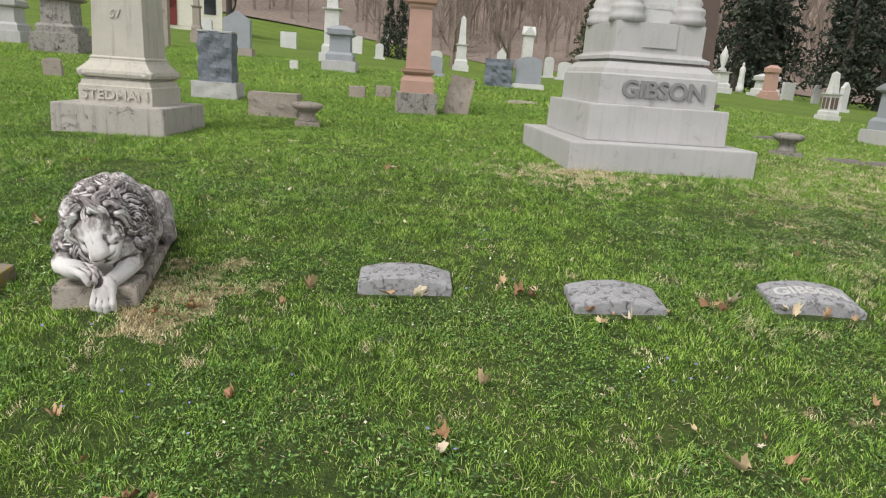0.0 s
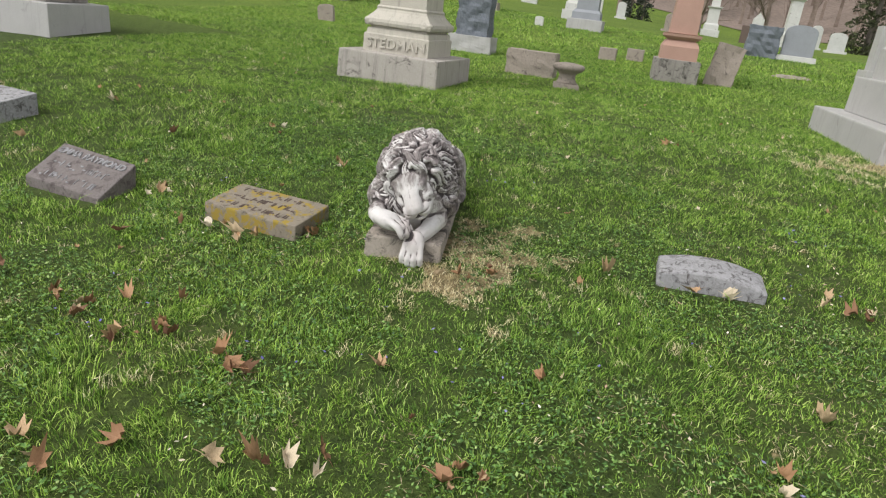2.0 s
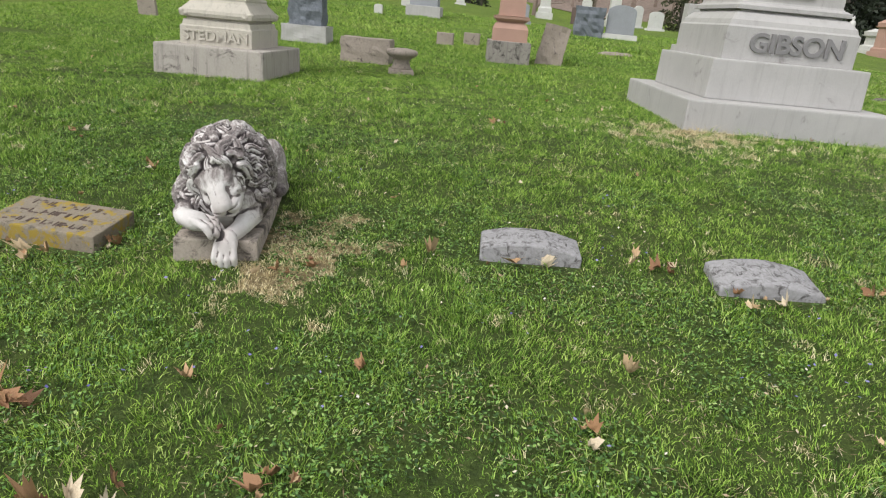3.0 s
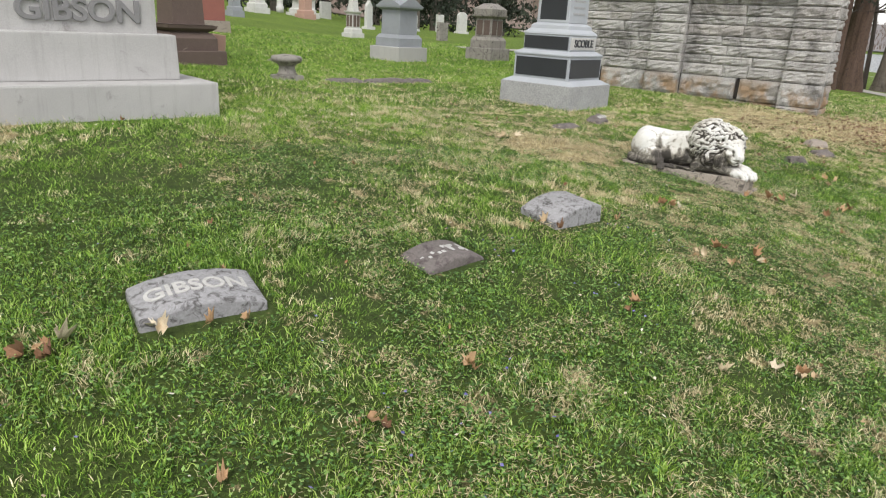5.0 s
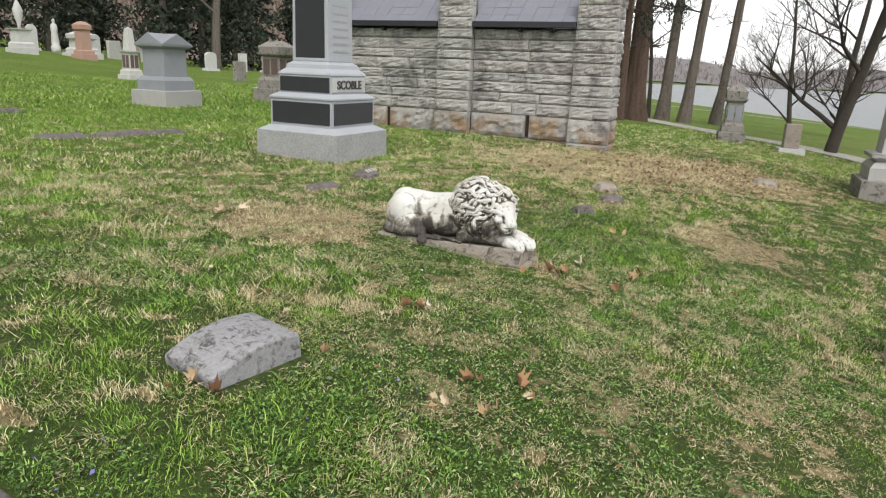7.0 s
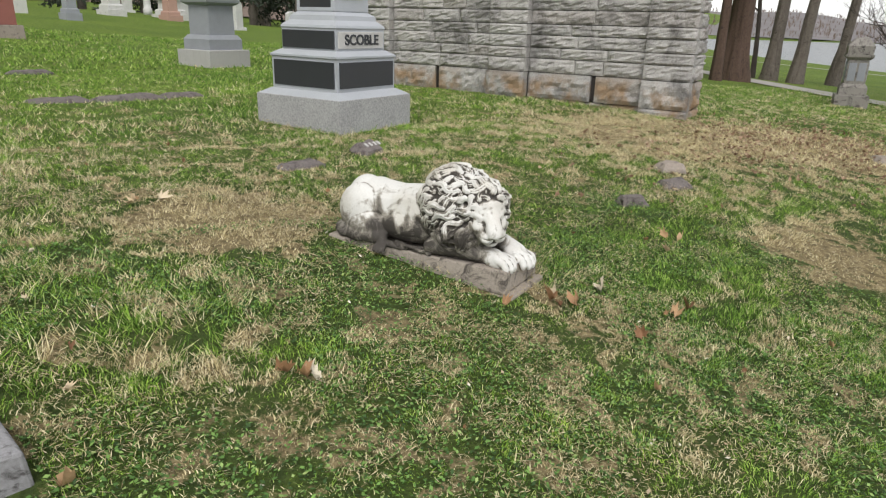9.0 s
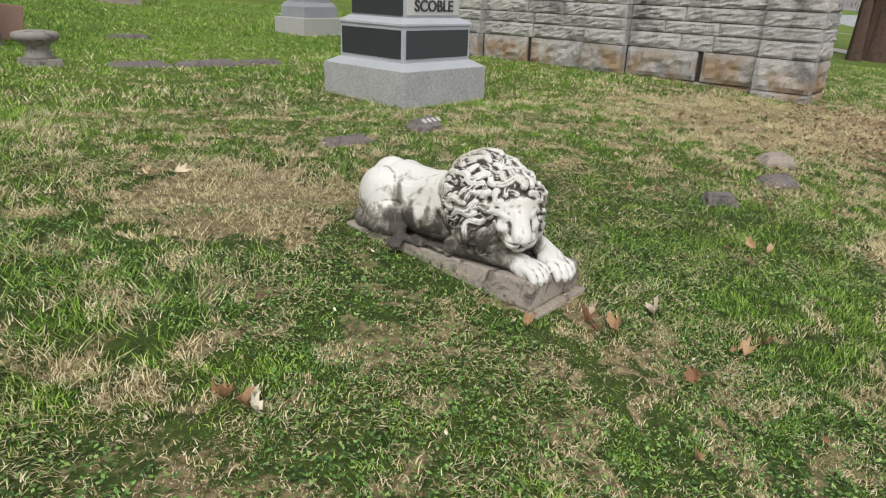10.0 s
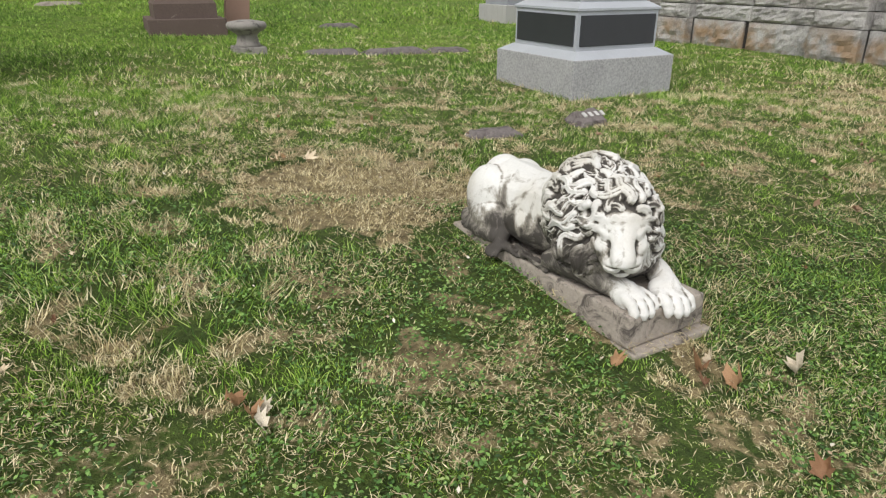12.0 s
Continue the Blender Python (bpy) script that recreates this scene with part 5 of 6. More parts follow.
for i, (x, y, w, h, top, m) in enumerate(((-15.6, 56.6, 0.96, 1.4, "flat", WHITE_MARBLE), (-12.0, 50.0, 0.6, 1.0, "round", MARBLE), (-14.2, 62.0, 0.55, 2.4, "point", WHITE_MARBLE), (-4.3, 28.3, 0.72, 0.7, "round", BLUE_GREY), (-8.0, 52.0, 0.9, 1.2, "round", WHITE_MARBLE), (-13.0, 44.0, 0.5, 1.2, "point", WHITE_MARBLE), (-2.8, 40.0, 0.7, 0.9, "flat", BROWN_STONE), (1.5, 41.0, 0.8, 0.9, "round", MARBLE), (3.2, 37.0, 0.9, 1.0, "flat", DIRTY_STONE), (-20.5, 40.0, 0.7, 1.2, "round", MARBLE), (-22.5, 34.0, 0.8, 1.3, "flat", DIRTY_STONE), (-6.5, 38.0, 0.6, 0.8, "round", TAN_SLAB), (-3.4, 58.0, 0.8, 2.2, "point", WHITE_MARBLE), (0.6, 52.0, 0.7, 1.4, "round", MARBLE))):
    tablet(x, y, 5 + 7 * (i % 3), w, h, 0.22, top, m, "small weathered grey headstone on the far lawn", 0.12 * (i % 2), group="distant headstones")
lb = thing("low_tomb", -10.0, 5.9, 14, "low grey granite monument base with a dark die", "monument", sink=0.1)
part("base", block(1.5, 1.2, 1.48, 1.18, 0, 0.50, 0.015), GIBSON_GRANITE, lb)
part("die", block(1.1, 0.8, 1.05, 0.75, 0.50, 1.5, 0.02), DIRTY_STONE, lb)
tablet(1.9, 20.5, 14, 0.9, 1.1, 0.4, "flat", GIBSON_GRANITE, "pale granite headstone with sloped top", 0.3)

# stones seen past the panelled monument
brn = pedestal(3.30, 14.15, 20, 1.12, (0.22, 0.30, 0.02, 0.02), BROWN_STONE, "dark brownstone obelisk on a mossy stepped base", "low")
part("shaft", profile_block([(0.30, 0.30, 0.66), (0.20, 0.20, 3.6), (0.01, 0.01, 3.9)]), BROWN_STONE, brn)
tablet(3.95, 14.9, 20, 0.40, 0.50, 0.12, "flat", PINK_STONE, "small leaning pinkish sandstone headstone", tilt=(0, 6))
red = tablet(5.5, 25.0, 18, 0.85, 0.95, 0.35, "flat", RED_STONE, "red granite headstone on a rough grey base", 0.32, TAN_SLAB)
pedestal(9.42, 18.4, 22, 1.12, (0.36, 0.32, 0.62, 0.24), BLUE_GREY, "broad blue-grey granite monument with gabled cap", "gable", base_mat=GIBSON_GRANITE)
pedestal(13.3, 20.1, 22, 1.02, (0.36, 0.34, 0.56, 0.34), DIRTY_STONE, "dark stained stone monument with arched panels and gabled cap", "low", BROWN_STONE)
pedestal(12.4, 30.4, 22, 0.72, (0.2, 0.2, 0.6, 0.9), WHITE_MARBLE, "slim white monument with dark arched panels and a spire", "obelisk", BROWN_STONE)
pedestal(15.8, 50.5, 22, 1.7, (0.3, 0.3, 0.5, 0.4), WHITE_MARBLE, "white marble monument with rounded shoulders", "low")
pedestal(15.0, 47.0, 22, 1.0, (0.3, 0.25, 1.1, 0.4), PINK_STONE, "pink sandstone pillar monument", "low", base_mat=PINK_STONE)
pedestal(11.6, 46.0, 22, 1.15, (0.3, 0.3, 0.6, 1.6), WHITE_MARBLE, "tall white marble monument with a draped top", "urn")
pedestal(8.6, 37.4, 22, 0.7, (0.3, 0.2, 0.5, 0.25), BLUE_GREY, "blue-grey granite pedestal monument with flat cap", "low")
for i, (x, y, w, h, top, m) in enumerate(((6.8, 41.0, 0.8, 1.7, "point", WHITE_MARBLE), (18.5, 58.0, 1.0, 1.5, "round", MARBLE), (20.5, 60.0, 1.2, 1.4, "flat", WHITE_MARBLE), (14.5, 58.0, 0.7, 1.6, "round", WHITE_MARBLE), (23.5, 62.0, 0.7, 1.6, "round", MARBLE), (26.0, 63.0, 1.2, 2.0, "flat", TAN_SLAB), (24.6, 46.0, 0.6, 1.2, "flat", WHITE_MARBLE), (21.5, 44.0, 0.8, 1.0, "round", MARBLE), (18.2, 33.0, 0.7, 0.9, "flat", DIRTY_STONE), (27.5, 48.0, 0.9, 1.4, "round", WHITE_MARBLE), (12.8, 52.0, 0.7, 1.4, "round", BROWN_STONE), (17.2, 41.0, 0.5, 1.5, "point", MARBLE))):
    tablet(x, y, 15 + 6 * (i % 3), w, h, 0.25, top, m, "pale weathered headstone near the dark evergreens", 0.15 * (i % 2), group="headstones before the evergreens")


def draped_statue(x, y):
    """A slim standing statue on a block, kept as a plain tapering shape."""
    bm = lathe([(0.30, 0.0), (0.30, 0.5), (0.24, 0.52), (0.25, 0.8), (0.20, 1.4), (0.23, 1.75), (0.16, 1.95), (0.07, 2.0), (0.10, 2.1), (0.10, 2.2), (0.03, 2.3)], 12)
    ob = part("standing_statue", bm, WHITE_MARBLE)
    ob.matrix_world = pose(x, y, gz(x, y) - 0.05)
    tagged(ob, "white marble standing statue, plain in outline", "statue")


draped_statue(15.3, 55.0)

# stones on the slope to the lake
gs = pedestal(20.8, 9.75, -60, 0.66, (0.24, 0.24, 0.5, 0.36), DIRTY_STONE, "grey marble monument with arched niche near the drive", "low", BLUE_GREY)
tablet(20.6, 8.15, -55, 0.36, 0.58, 0.2, "flat", TAN_SLAB, "small brown headstone on a pale base by the drive", 0.10, MARBLE)
mr = pedestal(16.1, 4.8, -65, 1.0, (0.35, 0.28, 0.02, 0.02), GIBSON_GRANITE, "tall pale granite shaft on a rough base", "low", base_mat=DIRTY_STONE)
part("shaft", block(0.54, 0.54, 0.46, 0.46, 0.70, 2.3, 0.015), GIBSON_GRANITE, mr)


def flat_stone(x, y, rot, w, d, h, material, label, seed, tilt=(0, 0)):
    t = thing("flat_stone", x, y, rot, label, "flat stone", sink=0.03, tilt=tilt)
    bm = rough_block(w, d, h + 0.03, 0.05, seed, 7)
    for v in bm.verts:
        f = max(v.co.z, 0) / (h + 0.03)
        v.co.x *= 1 - 0.30 * f * f + 0.12 * noise.noise(v.co * 9)
        v.co.y *= 1 - 0.35 * f * f
        v.co.z *= 1 - 0.35 * (abs(v.co.x) / w + abs(v.co.y) / d) * 0.6
    part("stone", bm, material, t)
    return t


flat_stone(9.2, 5.85, -20, 0.24, 0.16, 0.08, DARK_MARKER, "small blue-grey stone with a chipped top", 3)
flat_stone(10.05, 6.1, -15, 0.34, 0.20, 0.07, DARK_MARKER, "low dark grey-brown field stone", 5)
flat_stone(10.5, 6.5, -15, 0.30, 0.22, 0.09, TAN_SLAB, "broad grey field stone", 8)
p1 = flat_stone(7.87, 7.95, 24, 0.34, 0.22, 0.09, DARK_MARKER, "small tilted plaque with worn letters by the monument", 9, (28, 0))
p2 = flat_stone(7.02, 7.58, 20, 0.40, 0.18, 0.05, DARK_MARKER, "sunken slate plaque in dry grass", 10)
for k in range(4):
    part("worn_letter", block(0.03, 0.05, 0.03, 0.05, 0.115, 0.125, 0, -0.09 + 0.06 * k, 0), LETTER, p1)
for i, (x, y, w) in enumerate(((5.65, 12.1, 0.8), (6.5, 12.25, 0.9), (7.25, 12.55, 0.6), (5.6, 16.1, 0.7), (-0.2, 18.3, 0.95), (14.2, 6.05, 0.45))):
    flat_stone(x, y, 12 + 5 * i, w, 0.35, 0.055 + 0.02 * (i % 2), DARK_MARKER if i < 4 else TAN_SLAB, "flat weathered ledger stone sunk in the turf", 30 + i)


# ---- white clapboard house on the rise ----
def house():
    t = thing("clapboard_house", -31.0, 52.8, 30, "white clapboard house with a dark red arched door", "house", sink=0.3)
    wall = part("wall", block(9.0, 6.0, 9.0, 6.0, 0, 4.6, 0.0), SIDING, t)
    for k in range(22):
        b = part("clapboard", block(9.04, 0.03, 9.04, 0.012, 0.3 + k * 0.2, 0.49 + k * 0.2, 0.0, 0, -3.012), SIDING, wall)
    door = part("door", block(1.1, 0.1, 1.1, 0.1, 0.3, 2.1, 0.01, 0.6, -3.04), DOOR_RED, t, "dark red door")
    arch = lathe([(0.55, -0.05), (0.55, 0.05)], 20)
    a = part("door_arch", arch, DOOR_RED, door)
    a.matrix_local = pose(0.6, -3.04, 2.1, 90, 0, 0)
    for x in (-2.6, 3.6):
        w = part("window", block(0.9, 0.06, 0.9, 0.06, 1.3, 2.6, 0.01, x, -3.03), WINDOW_DARK, t)
    bm = bmesh.new()
    pts = [(-3.6, 4.4), (0, 6.8), (3.6, 4.4)]
    f0 = [bm.verts.new((-4.9, y, z)) for y, z in pts]
    f1 = [bm.verts.new((4.9, y, z)) for y, z in pts]
    bm.faces.new(f0), bm.faces.new(f1[::-1])
    for i in range(3):
        j = (i + 1) % 3
        bm.faces.new((f0[j], f0[i], f1[i], f1[j]))
    part("roof", bm, ROOFING, t)


house()


# ---- trees ----
def tube(bm, pts, sides=6):
    """A bent, tapered tube through points of (Vector, radius)."""
    rings = []
    for k, (p, r) in enumerate(pts):
        d = (pts[min(k + 1, len(pts) - 1)][0] - pts[max(k - 1, 0)][0]).normalized()
        u = d.orthogonal().normalized()
        w = d.cross(u)
        rings.append([bm.verts.new(p + (u * math.cos(a) + w * math.sin(a)) * r) for a in (2 * math.pi * i / sides for i in range(sides))])
    for a, b in zip(rings, rings[1:]):
        for i in range(sides):
            bm.faces.new((a[i], a[(i + 1) % sides], b[(i + 1) % sides], b[i])).smooth = True


def grow(bm, rng, p, d, length, r, level, droop=0.0):
    n_seg = 5 if level > 1 else 4
    pts, q, dd = [(p.copy(), r)], p.copy(), d.copy()
    for k in range(n_seg):
        dd = (dd + Vector((rng.uniform(-1, 1), rng.uniform(-1, 1), rng.uniform(-0.6, 0.8) - droop)) * 0.20).normalized()
        q = q + dd * (length / n_seg)
        pts.append((q.copy(), r * (1 - 0.75 * (k + 1) / n_seg)))
    tube(bm, pts, 5 if level > 1 else 3)
    if level == 0:
        return
    for k in range(rng.randint(4, 6)):
        f = rng.uniform(0.25, 1.0)
        i = min(n_seg, max(1, int(f * n_seg + 0.5)))
        side = Vector((rng.uniform(-1, 1), rng.uniform(-1, 1), rng.uniform(-0.1, 0.9))).normalized()
        grow(bm, rng, pts[i][0], (pts[i][0] - pts[i - 1][0]).normalized() * 0.55 + side * 0.85, length * rng.uniform(0.45, 0.68), pts[i][1] * 0.7 + 0.002, level - 1, droop)


def bare_tree(x, y, r, h, seed, lean, label, levels=3, limbs=7, first=0.25, material=BARK, stubs=False, root=0.0):
    """A leafless tree: tapered trunk with flared roots, limbs and fine twigs."""
    rng = random.Random(seed)
    t = thing("bare_tree", x, y, 0, label, "tree", sink=0.15)
    bm = bmesh.new()
    pts, q, d = [], Vector((0, 0, 0)), Vector((lean[0], lean[1], 1)).normalized()
    n_seg = 10
    for k in range(n_seg + 1):
        f = k / n_seg
        pts.append((q.copy(), r * (1 - 0.65 * f) * (1 + root * math.exp(-f * 18))))
        d = (d + Vector((rng.uniform(-1, 1), rng.uniform(-1, 1), 0)) * (0.012 if stubs else 0.05)).normalized()
        q = q + d * (h / n_seg)
    fine = []
    for (p0, r0), (p1, r1) in zip(pts, pts[1:]):
        cut = 7 if stubs else 1
        fine += [(p0.lerp(p1, i / cut), r0 + (r1 - r0) * i / cut) for i in range(cut)]
    tube(bm, fine + [pts[-1]], 40 if stubs else 14)
    if stubs:
        for v in bm.verts:
            c = Vector((q.x * v.co.z / h, q.y * v.co.z / h, v.co.z))
            o = v.co - c
            ang = math.atan2(o.y, o.x)
            v.co += o * (0.16 * noise.ridged_multi_fractal(Vector((math.cos(ang) * 5, math.sin(ang) * 5, v.co.z * 0.45 + seed)), 1.0, 2.0, 3, 1.0, 2.0) - 0.16)
    for v in bm.verts:
        v.co += Vector((v.co.x - q.x * v.co.z / h, v.co.y - q.y * v.co.z / h, 0)) * 0.18 * noise.noise(Vector((v.co.x * 6, v.co.y * 6, v.co.z * 0.5 + seed)))
    part("trunk", bm, material, t)
    for k in range(limbs):
        f = rng.uniform(first, 1.0)
        i = min(n_seg, max(1, int(f * n_seg)))
        a = 2.4 * k + rng.uniform(-0.5, 0.5)
        lb_bm = bmesh.new()
        if stubs and f < 0.75:
            grow(lb_bm, rng, pts[i][0], Vector((math.cos(a), math.sin(a), 0.1)), rng.uniform(0.8, 2.0), pts[i][1] * 0.22, 2, 0.25)
        else:
            grow(lb_bm, rng, pts[i][0], Vector((math.cos(a), math.sin(a), 0.75)), h * rng.uniform(0.28, 0.42), pts[i][1] * 0.5, levels)
        part("limb", lb_bm, TWIG if stubs else material, t)


def needles(name, col):
    m, n, l, b = mat(name)
    g = n.new("ShaderNodeNewGeometry")
    c = ramp(n, l, g.outputs["Random Per Island"], [(0.0, tuple(x * 0.45 for x in col)), (0.6, col), (1.0, tuple(x * 1.7 for x in col))])
    l.new(c.outputs[0], b.inputs["Base Color"])
    b.inputs["Roughness"].default_value = 0.8
    return m


NEEDLES = needles("dark_evergreen_needles", (0.026, 0.036, 0.022))
YEW = needles("olive_evergreen_needles", (0.035, 0.042, 0.014))


def evergreen(x, y, h, r, seed, label, material=NEEDLES, bare=0.12, count=6000, power=0.9):
    """A conifer: trunk, drooping boughs and many small sprays of needles, ragged in outline."""
    rs = np.random.RandomState(seed)
    t = thing("evergreen_tree", x, y, 0, label, "tree", "dark evergreens", 0.1)
    bm = bmesh.new()
    tube(bm, [(Vector((0, 0, 0)), r * 0.09 + 0.05), (Vector((0.05, 0, h * 0.5)), r * 0.06 + 0.03), (Vector((0, 0, h)), 0.02)], 8)
    part("trunk", bm, BARK, t)
    bough = rs.rand(count // 22)
    bz = bare + (1 - bare) * bough
    ba = rs.rand(len(bz)) * 2 * np.pi
    bl = r * (1 - bough) ** power * (0.55 + 0.6 * rs.rand(len(bz))) + 0.12
    pick = rs.randint(0, len(bz), count)
    f = np.sqrt(rs.rand(count))
    rad = bl[pick] * f
    ang = ba[pick] + rs.randn(count) * 0.16
    c = np.stack([rad * np.cos(ang), rad * np.sin(ang), bz[pick] * h - 0.30 * rad + rs.randn(count) * 0.14], -1)
    s = (0.13 + 0.17 * rs.rand(count))[:, None] * (0.5 + h / 18)
    dirs = rs.randn(count, 3)
    dirs[:, 2] -= 0.3
    dirs /= np.linalg.norm(dirs, axis=1)[:, None]
    oth = np.cross(dirs, rs.randn(count, 3))
    oth /= np.linalg.norm(oth, axis=1)[:, None] + 1e-6
    co = np.stack([c - dirs * s * 0.6, c + oth * s * 0.32, c + dirs * s, c - oth * s * 0.32], 1).reshape(-1, 3)
    fa = np.arange(count * 4).reshape(-1, 4)
    crown = from_arrays("crown", co, fa, material)
    crown.parent = t


bare_tree(24.2, 14.9, 0.33, 13, 1, (0.0, 0.0), "thick reddish cedar trunk with shaggy bark beside the chapel", 2, 12, 0.2, RED_BARK, True, 0.5)
bare_tree(22.9, 14.6, 0.14, 12, 2, (0.0, 0.0), "cedar trunk hung with dead stubs beside the chapel", 2, 12, 0.2, RED_BARK, True, 0.4)
bare_tree(27.8, 15.9, 0.20, 14, 3, (0.035, -0.035), "straight grey-brown tree trunk by the drive", 2, 10, 0.3, BARK, True, 0.5)
bare_tree(27.9, 15.0, 0.19, 14, 4, (0.045, -0.04), "straight grey-brown tree trunk with short dead branches", 2, 9, 0.3, BARK, True, 0.5)
bare_tree(30.3, 14.9, 0.18, 14, 5, (0.065, -0.06), "slightly leaning bare tree trunk by the drive", 2, 8, 0.3, BARK, True, 0.4)
bare_tree(28.0, 16.6, 0.10, 6, 6, (0.0, 0.03), "thin crooked sapling among the trunks", 2, 7, 0.3, TWIG)
bare_tree(23.2, 8.1, 0.17, 7.5, 7, (0.05, -0.10), "dark spreading bare tree before the water", 3, 11, 0.08, TWIG)
bare_tree(30.0, 11.8, 0.09, 6.0, 8, (0.0, 0.05), "bare multi-branched tree by the water", 3, 11, 0.1, TWIG)
bare_tree(34.0, 11.5, 0.15, 8.0, 18, (0.0, -0.05), "bare grey tree with fine twigs by the water", 3, 10, 0.1, TWIG)
bare_tree(19.5, 3.4, 0.20, 10, 9, (0.05, 0.06), "bare tree with long low branches at the slope", 3, 10, 0.25, TWIG)


def cedar_sprays(x, y, z0, z1, reach, count, seed):
    """Dark drooping cedar sprays hanging from thin boughs, one loose crown."""
    rs2 = np.random.RandomState(seed)
    t = thing("cedar_crown", x, y, 0, "dark drooping cedar foliage hung among the trunks", "tree foliage", "cedar crowns")
    k = 26
    bz, ba, bl = rs2.uniform(z0, z1, k), rs2.uniform(0, 2 * np.pi, k), rs2.uniform(0.4, 1.0, k) * reach
    bm = bmesh.new()
    for z, a, b in zip(bz, ba, bl):
        tube(bm, [(Vector((0, 0, z)), 0.03), (Vector((math.cos(a) * b * 0.5, math.sin(a) * b * 0.5, z + 0.1)), 0.02), (Vector((math.cos(a) * b, math.sin(a) * b, z - 0.35)), 0.006)], 4)
    part("bough", bm, TWIG, t)
    pick, f = rs2.randint(0, k, count), np.sqrt(rs2.rand(count))
    rad, ang = bl[pick] * f, ba[pick] + rs2.randn(count) * 0.10
    c = np.stack([rad * np.cos(ang), rad * np.sin(ang), bz[pick] + 0.25 * f - 0.5 * f * f - rs2.rand(count) ** 2 * 0.7], -1)
    s2 = (0.03 + 0.07 * rs2.rand(count))[:, None]
    d = rs2.randn(count, 3) * 0.5 - np.array([0, 0, 1.0])
    d /= np.linalg.norm(d, axis=1)[:, None]
    e = np.cross(d, rs2.randn(count, 3))
    e /= np.linalg.norm(e, axis=1)[:, None] + 1e-6
    co = np.stack([c - d * s2, c + e * s2 * 0.3, c + d * s2, c - e * s2 * 0.3], 1).reshape(-1, 3)
    crown = from_arrays("foliage", co, np.arange(count * 4).reshape(-1, 4), NEEDLES)
    crown.parent = t


cedar_sprays(23.6, 14.75, 3.2, 8.5, 2.0, 5200, 3)
cedar_sprays(27.8, 15.9, 5.0, 9.5, 2.2, 2600, 5)
for i, (x, y, h, r) in enumerate(((16.5, 62, 15, 3.6), (20.5, 66, 16, 3.8), (12.5, 66, 14, 3.2), (24.5, 60, 15, 3.4), (28.5, 62, 14, 3.4), (33.0, 62, 15, 3.6), (22.0, 74, 18, 4.0), (30.0, 72, 18, 4.0), (37.5, 60, 15, 3.6), (41.0, 64, 16, 4.0), (27.0, 52, 11, 2.6))):
    evergreen(x, y, h, r, 40 + i, "dark green cedar with ragged boughs behind the graves", bare=0.16 if i % 2 else 0.08)
evergreen(-13.6, 60, 5.2, 0.75, 60, "narrow clipped dark cypress", NEEDLES, 0.02, 1500, 0.35)
evergreen(-12.3, 59, 5.0, 0.7, 61, "narrow clipped dark cypress", NEEDLES, 0.02, 1500, 0.35)
evergreen(3.2, 46, 5.0, 2.0, 62, "rounded olive-green evergreen behind the monument", YEW, 0.02, 2600, 0.5)
bare_tree(24.5, 50.0, 0.35, 10, 10, (0, 0), "lone dark trunk on the lawn", 2, 6, 0.45)
bare_tree(-7.6, 58.0, 0.2, 7, 11, (0, 0.02), "bare brown tree on the rise", 3, 9, 0.15, WOODS)
bare_tree(-22.0, 46.0, 0.25, 9, 12, (0.05, 0), "bare tree by the white house", 3, 9, 0.2, TWIG)
bare_tree(-3.0, 62.0, 0.2, 8, 13, (0, 0), "bare brown tree behind the column", 3, 9, 0.15, WOODS)
bare_tree(-16.0, 66.0, 0.2, 8, 14, (0, 0), "bare brown tree behind the cypresses", 3, 9, 0.15, WOODS)


def far_woods():
    """Bare woods on the far hillsides: trunks with a haze of ascending twigs."""
    rs = np.random.RandomState(8)
    a = np.concatenate([rs.uniform(-1.1, 0.74, 2000), rs.uniform(0.74, 1.9, 2600)])
    r = np.concatenate([rs.uniform(92, 250, 2000), rs.uniform(425, 640, 2600)])
    x, y = r * np.sin(a), r * np.cos(a)
    z = heights(x, y)
    keep = z > -2.6
    x, y, z, r = x[keep], y[keep], z[keep], r[keep]
    n = len(x)
    h = rs.uniform(7, 14, n) * np.where(r > 400, 0.3, 1)
    co, fa = [], []
    tw = 16
    base = np.stack([x, y, z - 0.5], -1)
    for k in range(tw):
        f = 0 if k == 0 else rs.uniform(0.2, 0.8, n)
        p = base + np.stack([np.zeros(n), np.zeros(n), h * f], -1)
        ang = rs.uniform(0, 2 * np.pi, n)
        up = h * (1 if k == 0 else 0.45)
        out = 0 if k == 0 else h * rs.uniform(0.1, 0.28, n)
        q = p + np.stack([out * np.cos(ang), out * np.sin(ang), up + 0 * ang], -1)
        wd = (0.16 if k == 0 else 0.07) * (1 + (r > 400) * 1.2) * h / 9
        side = np.stack([y / r, -x / r, 0 * x], -1) * wd[:, None]
        co += [p - side, p + side, q]
    co = np.stack(co, 1).reshape(n, tw, 3, 3).reshape(-1, 3)
    fa = np.arange(len(co)).reshape(-1, 3)
    tagged(from_arrays("far_woods", co, fa, WOODS), "grey-brown leafless woods on the hillside", "woods", kind="stuff")


far_woods()
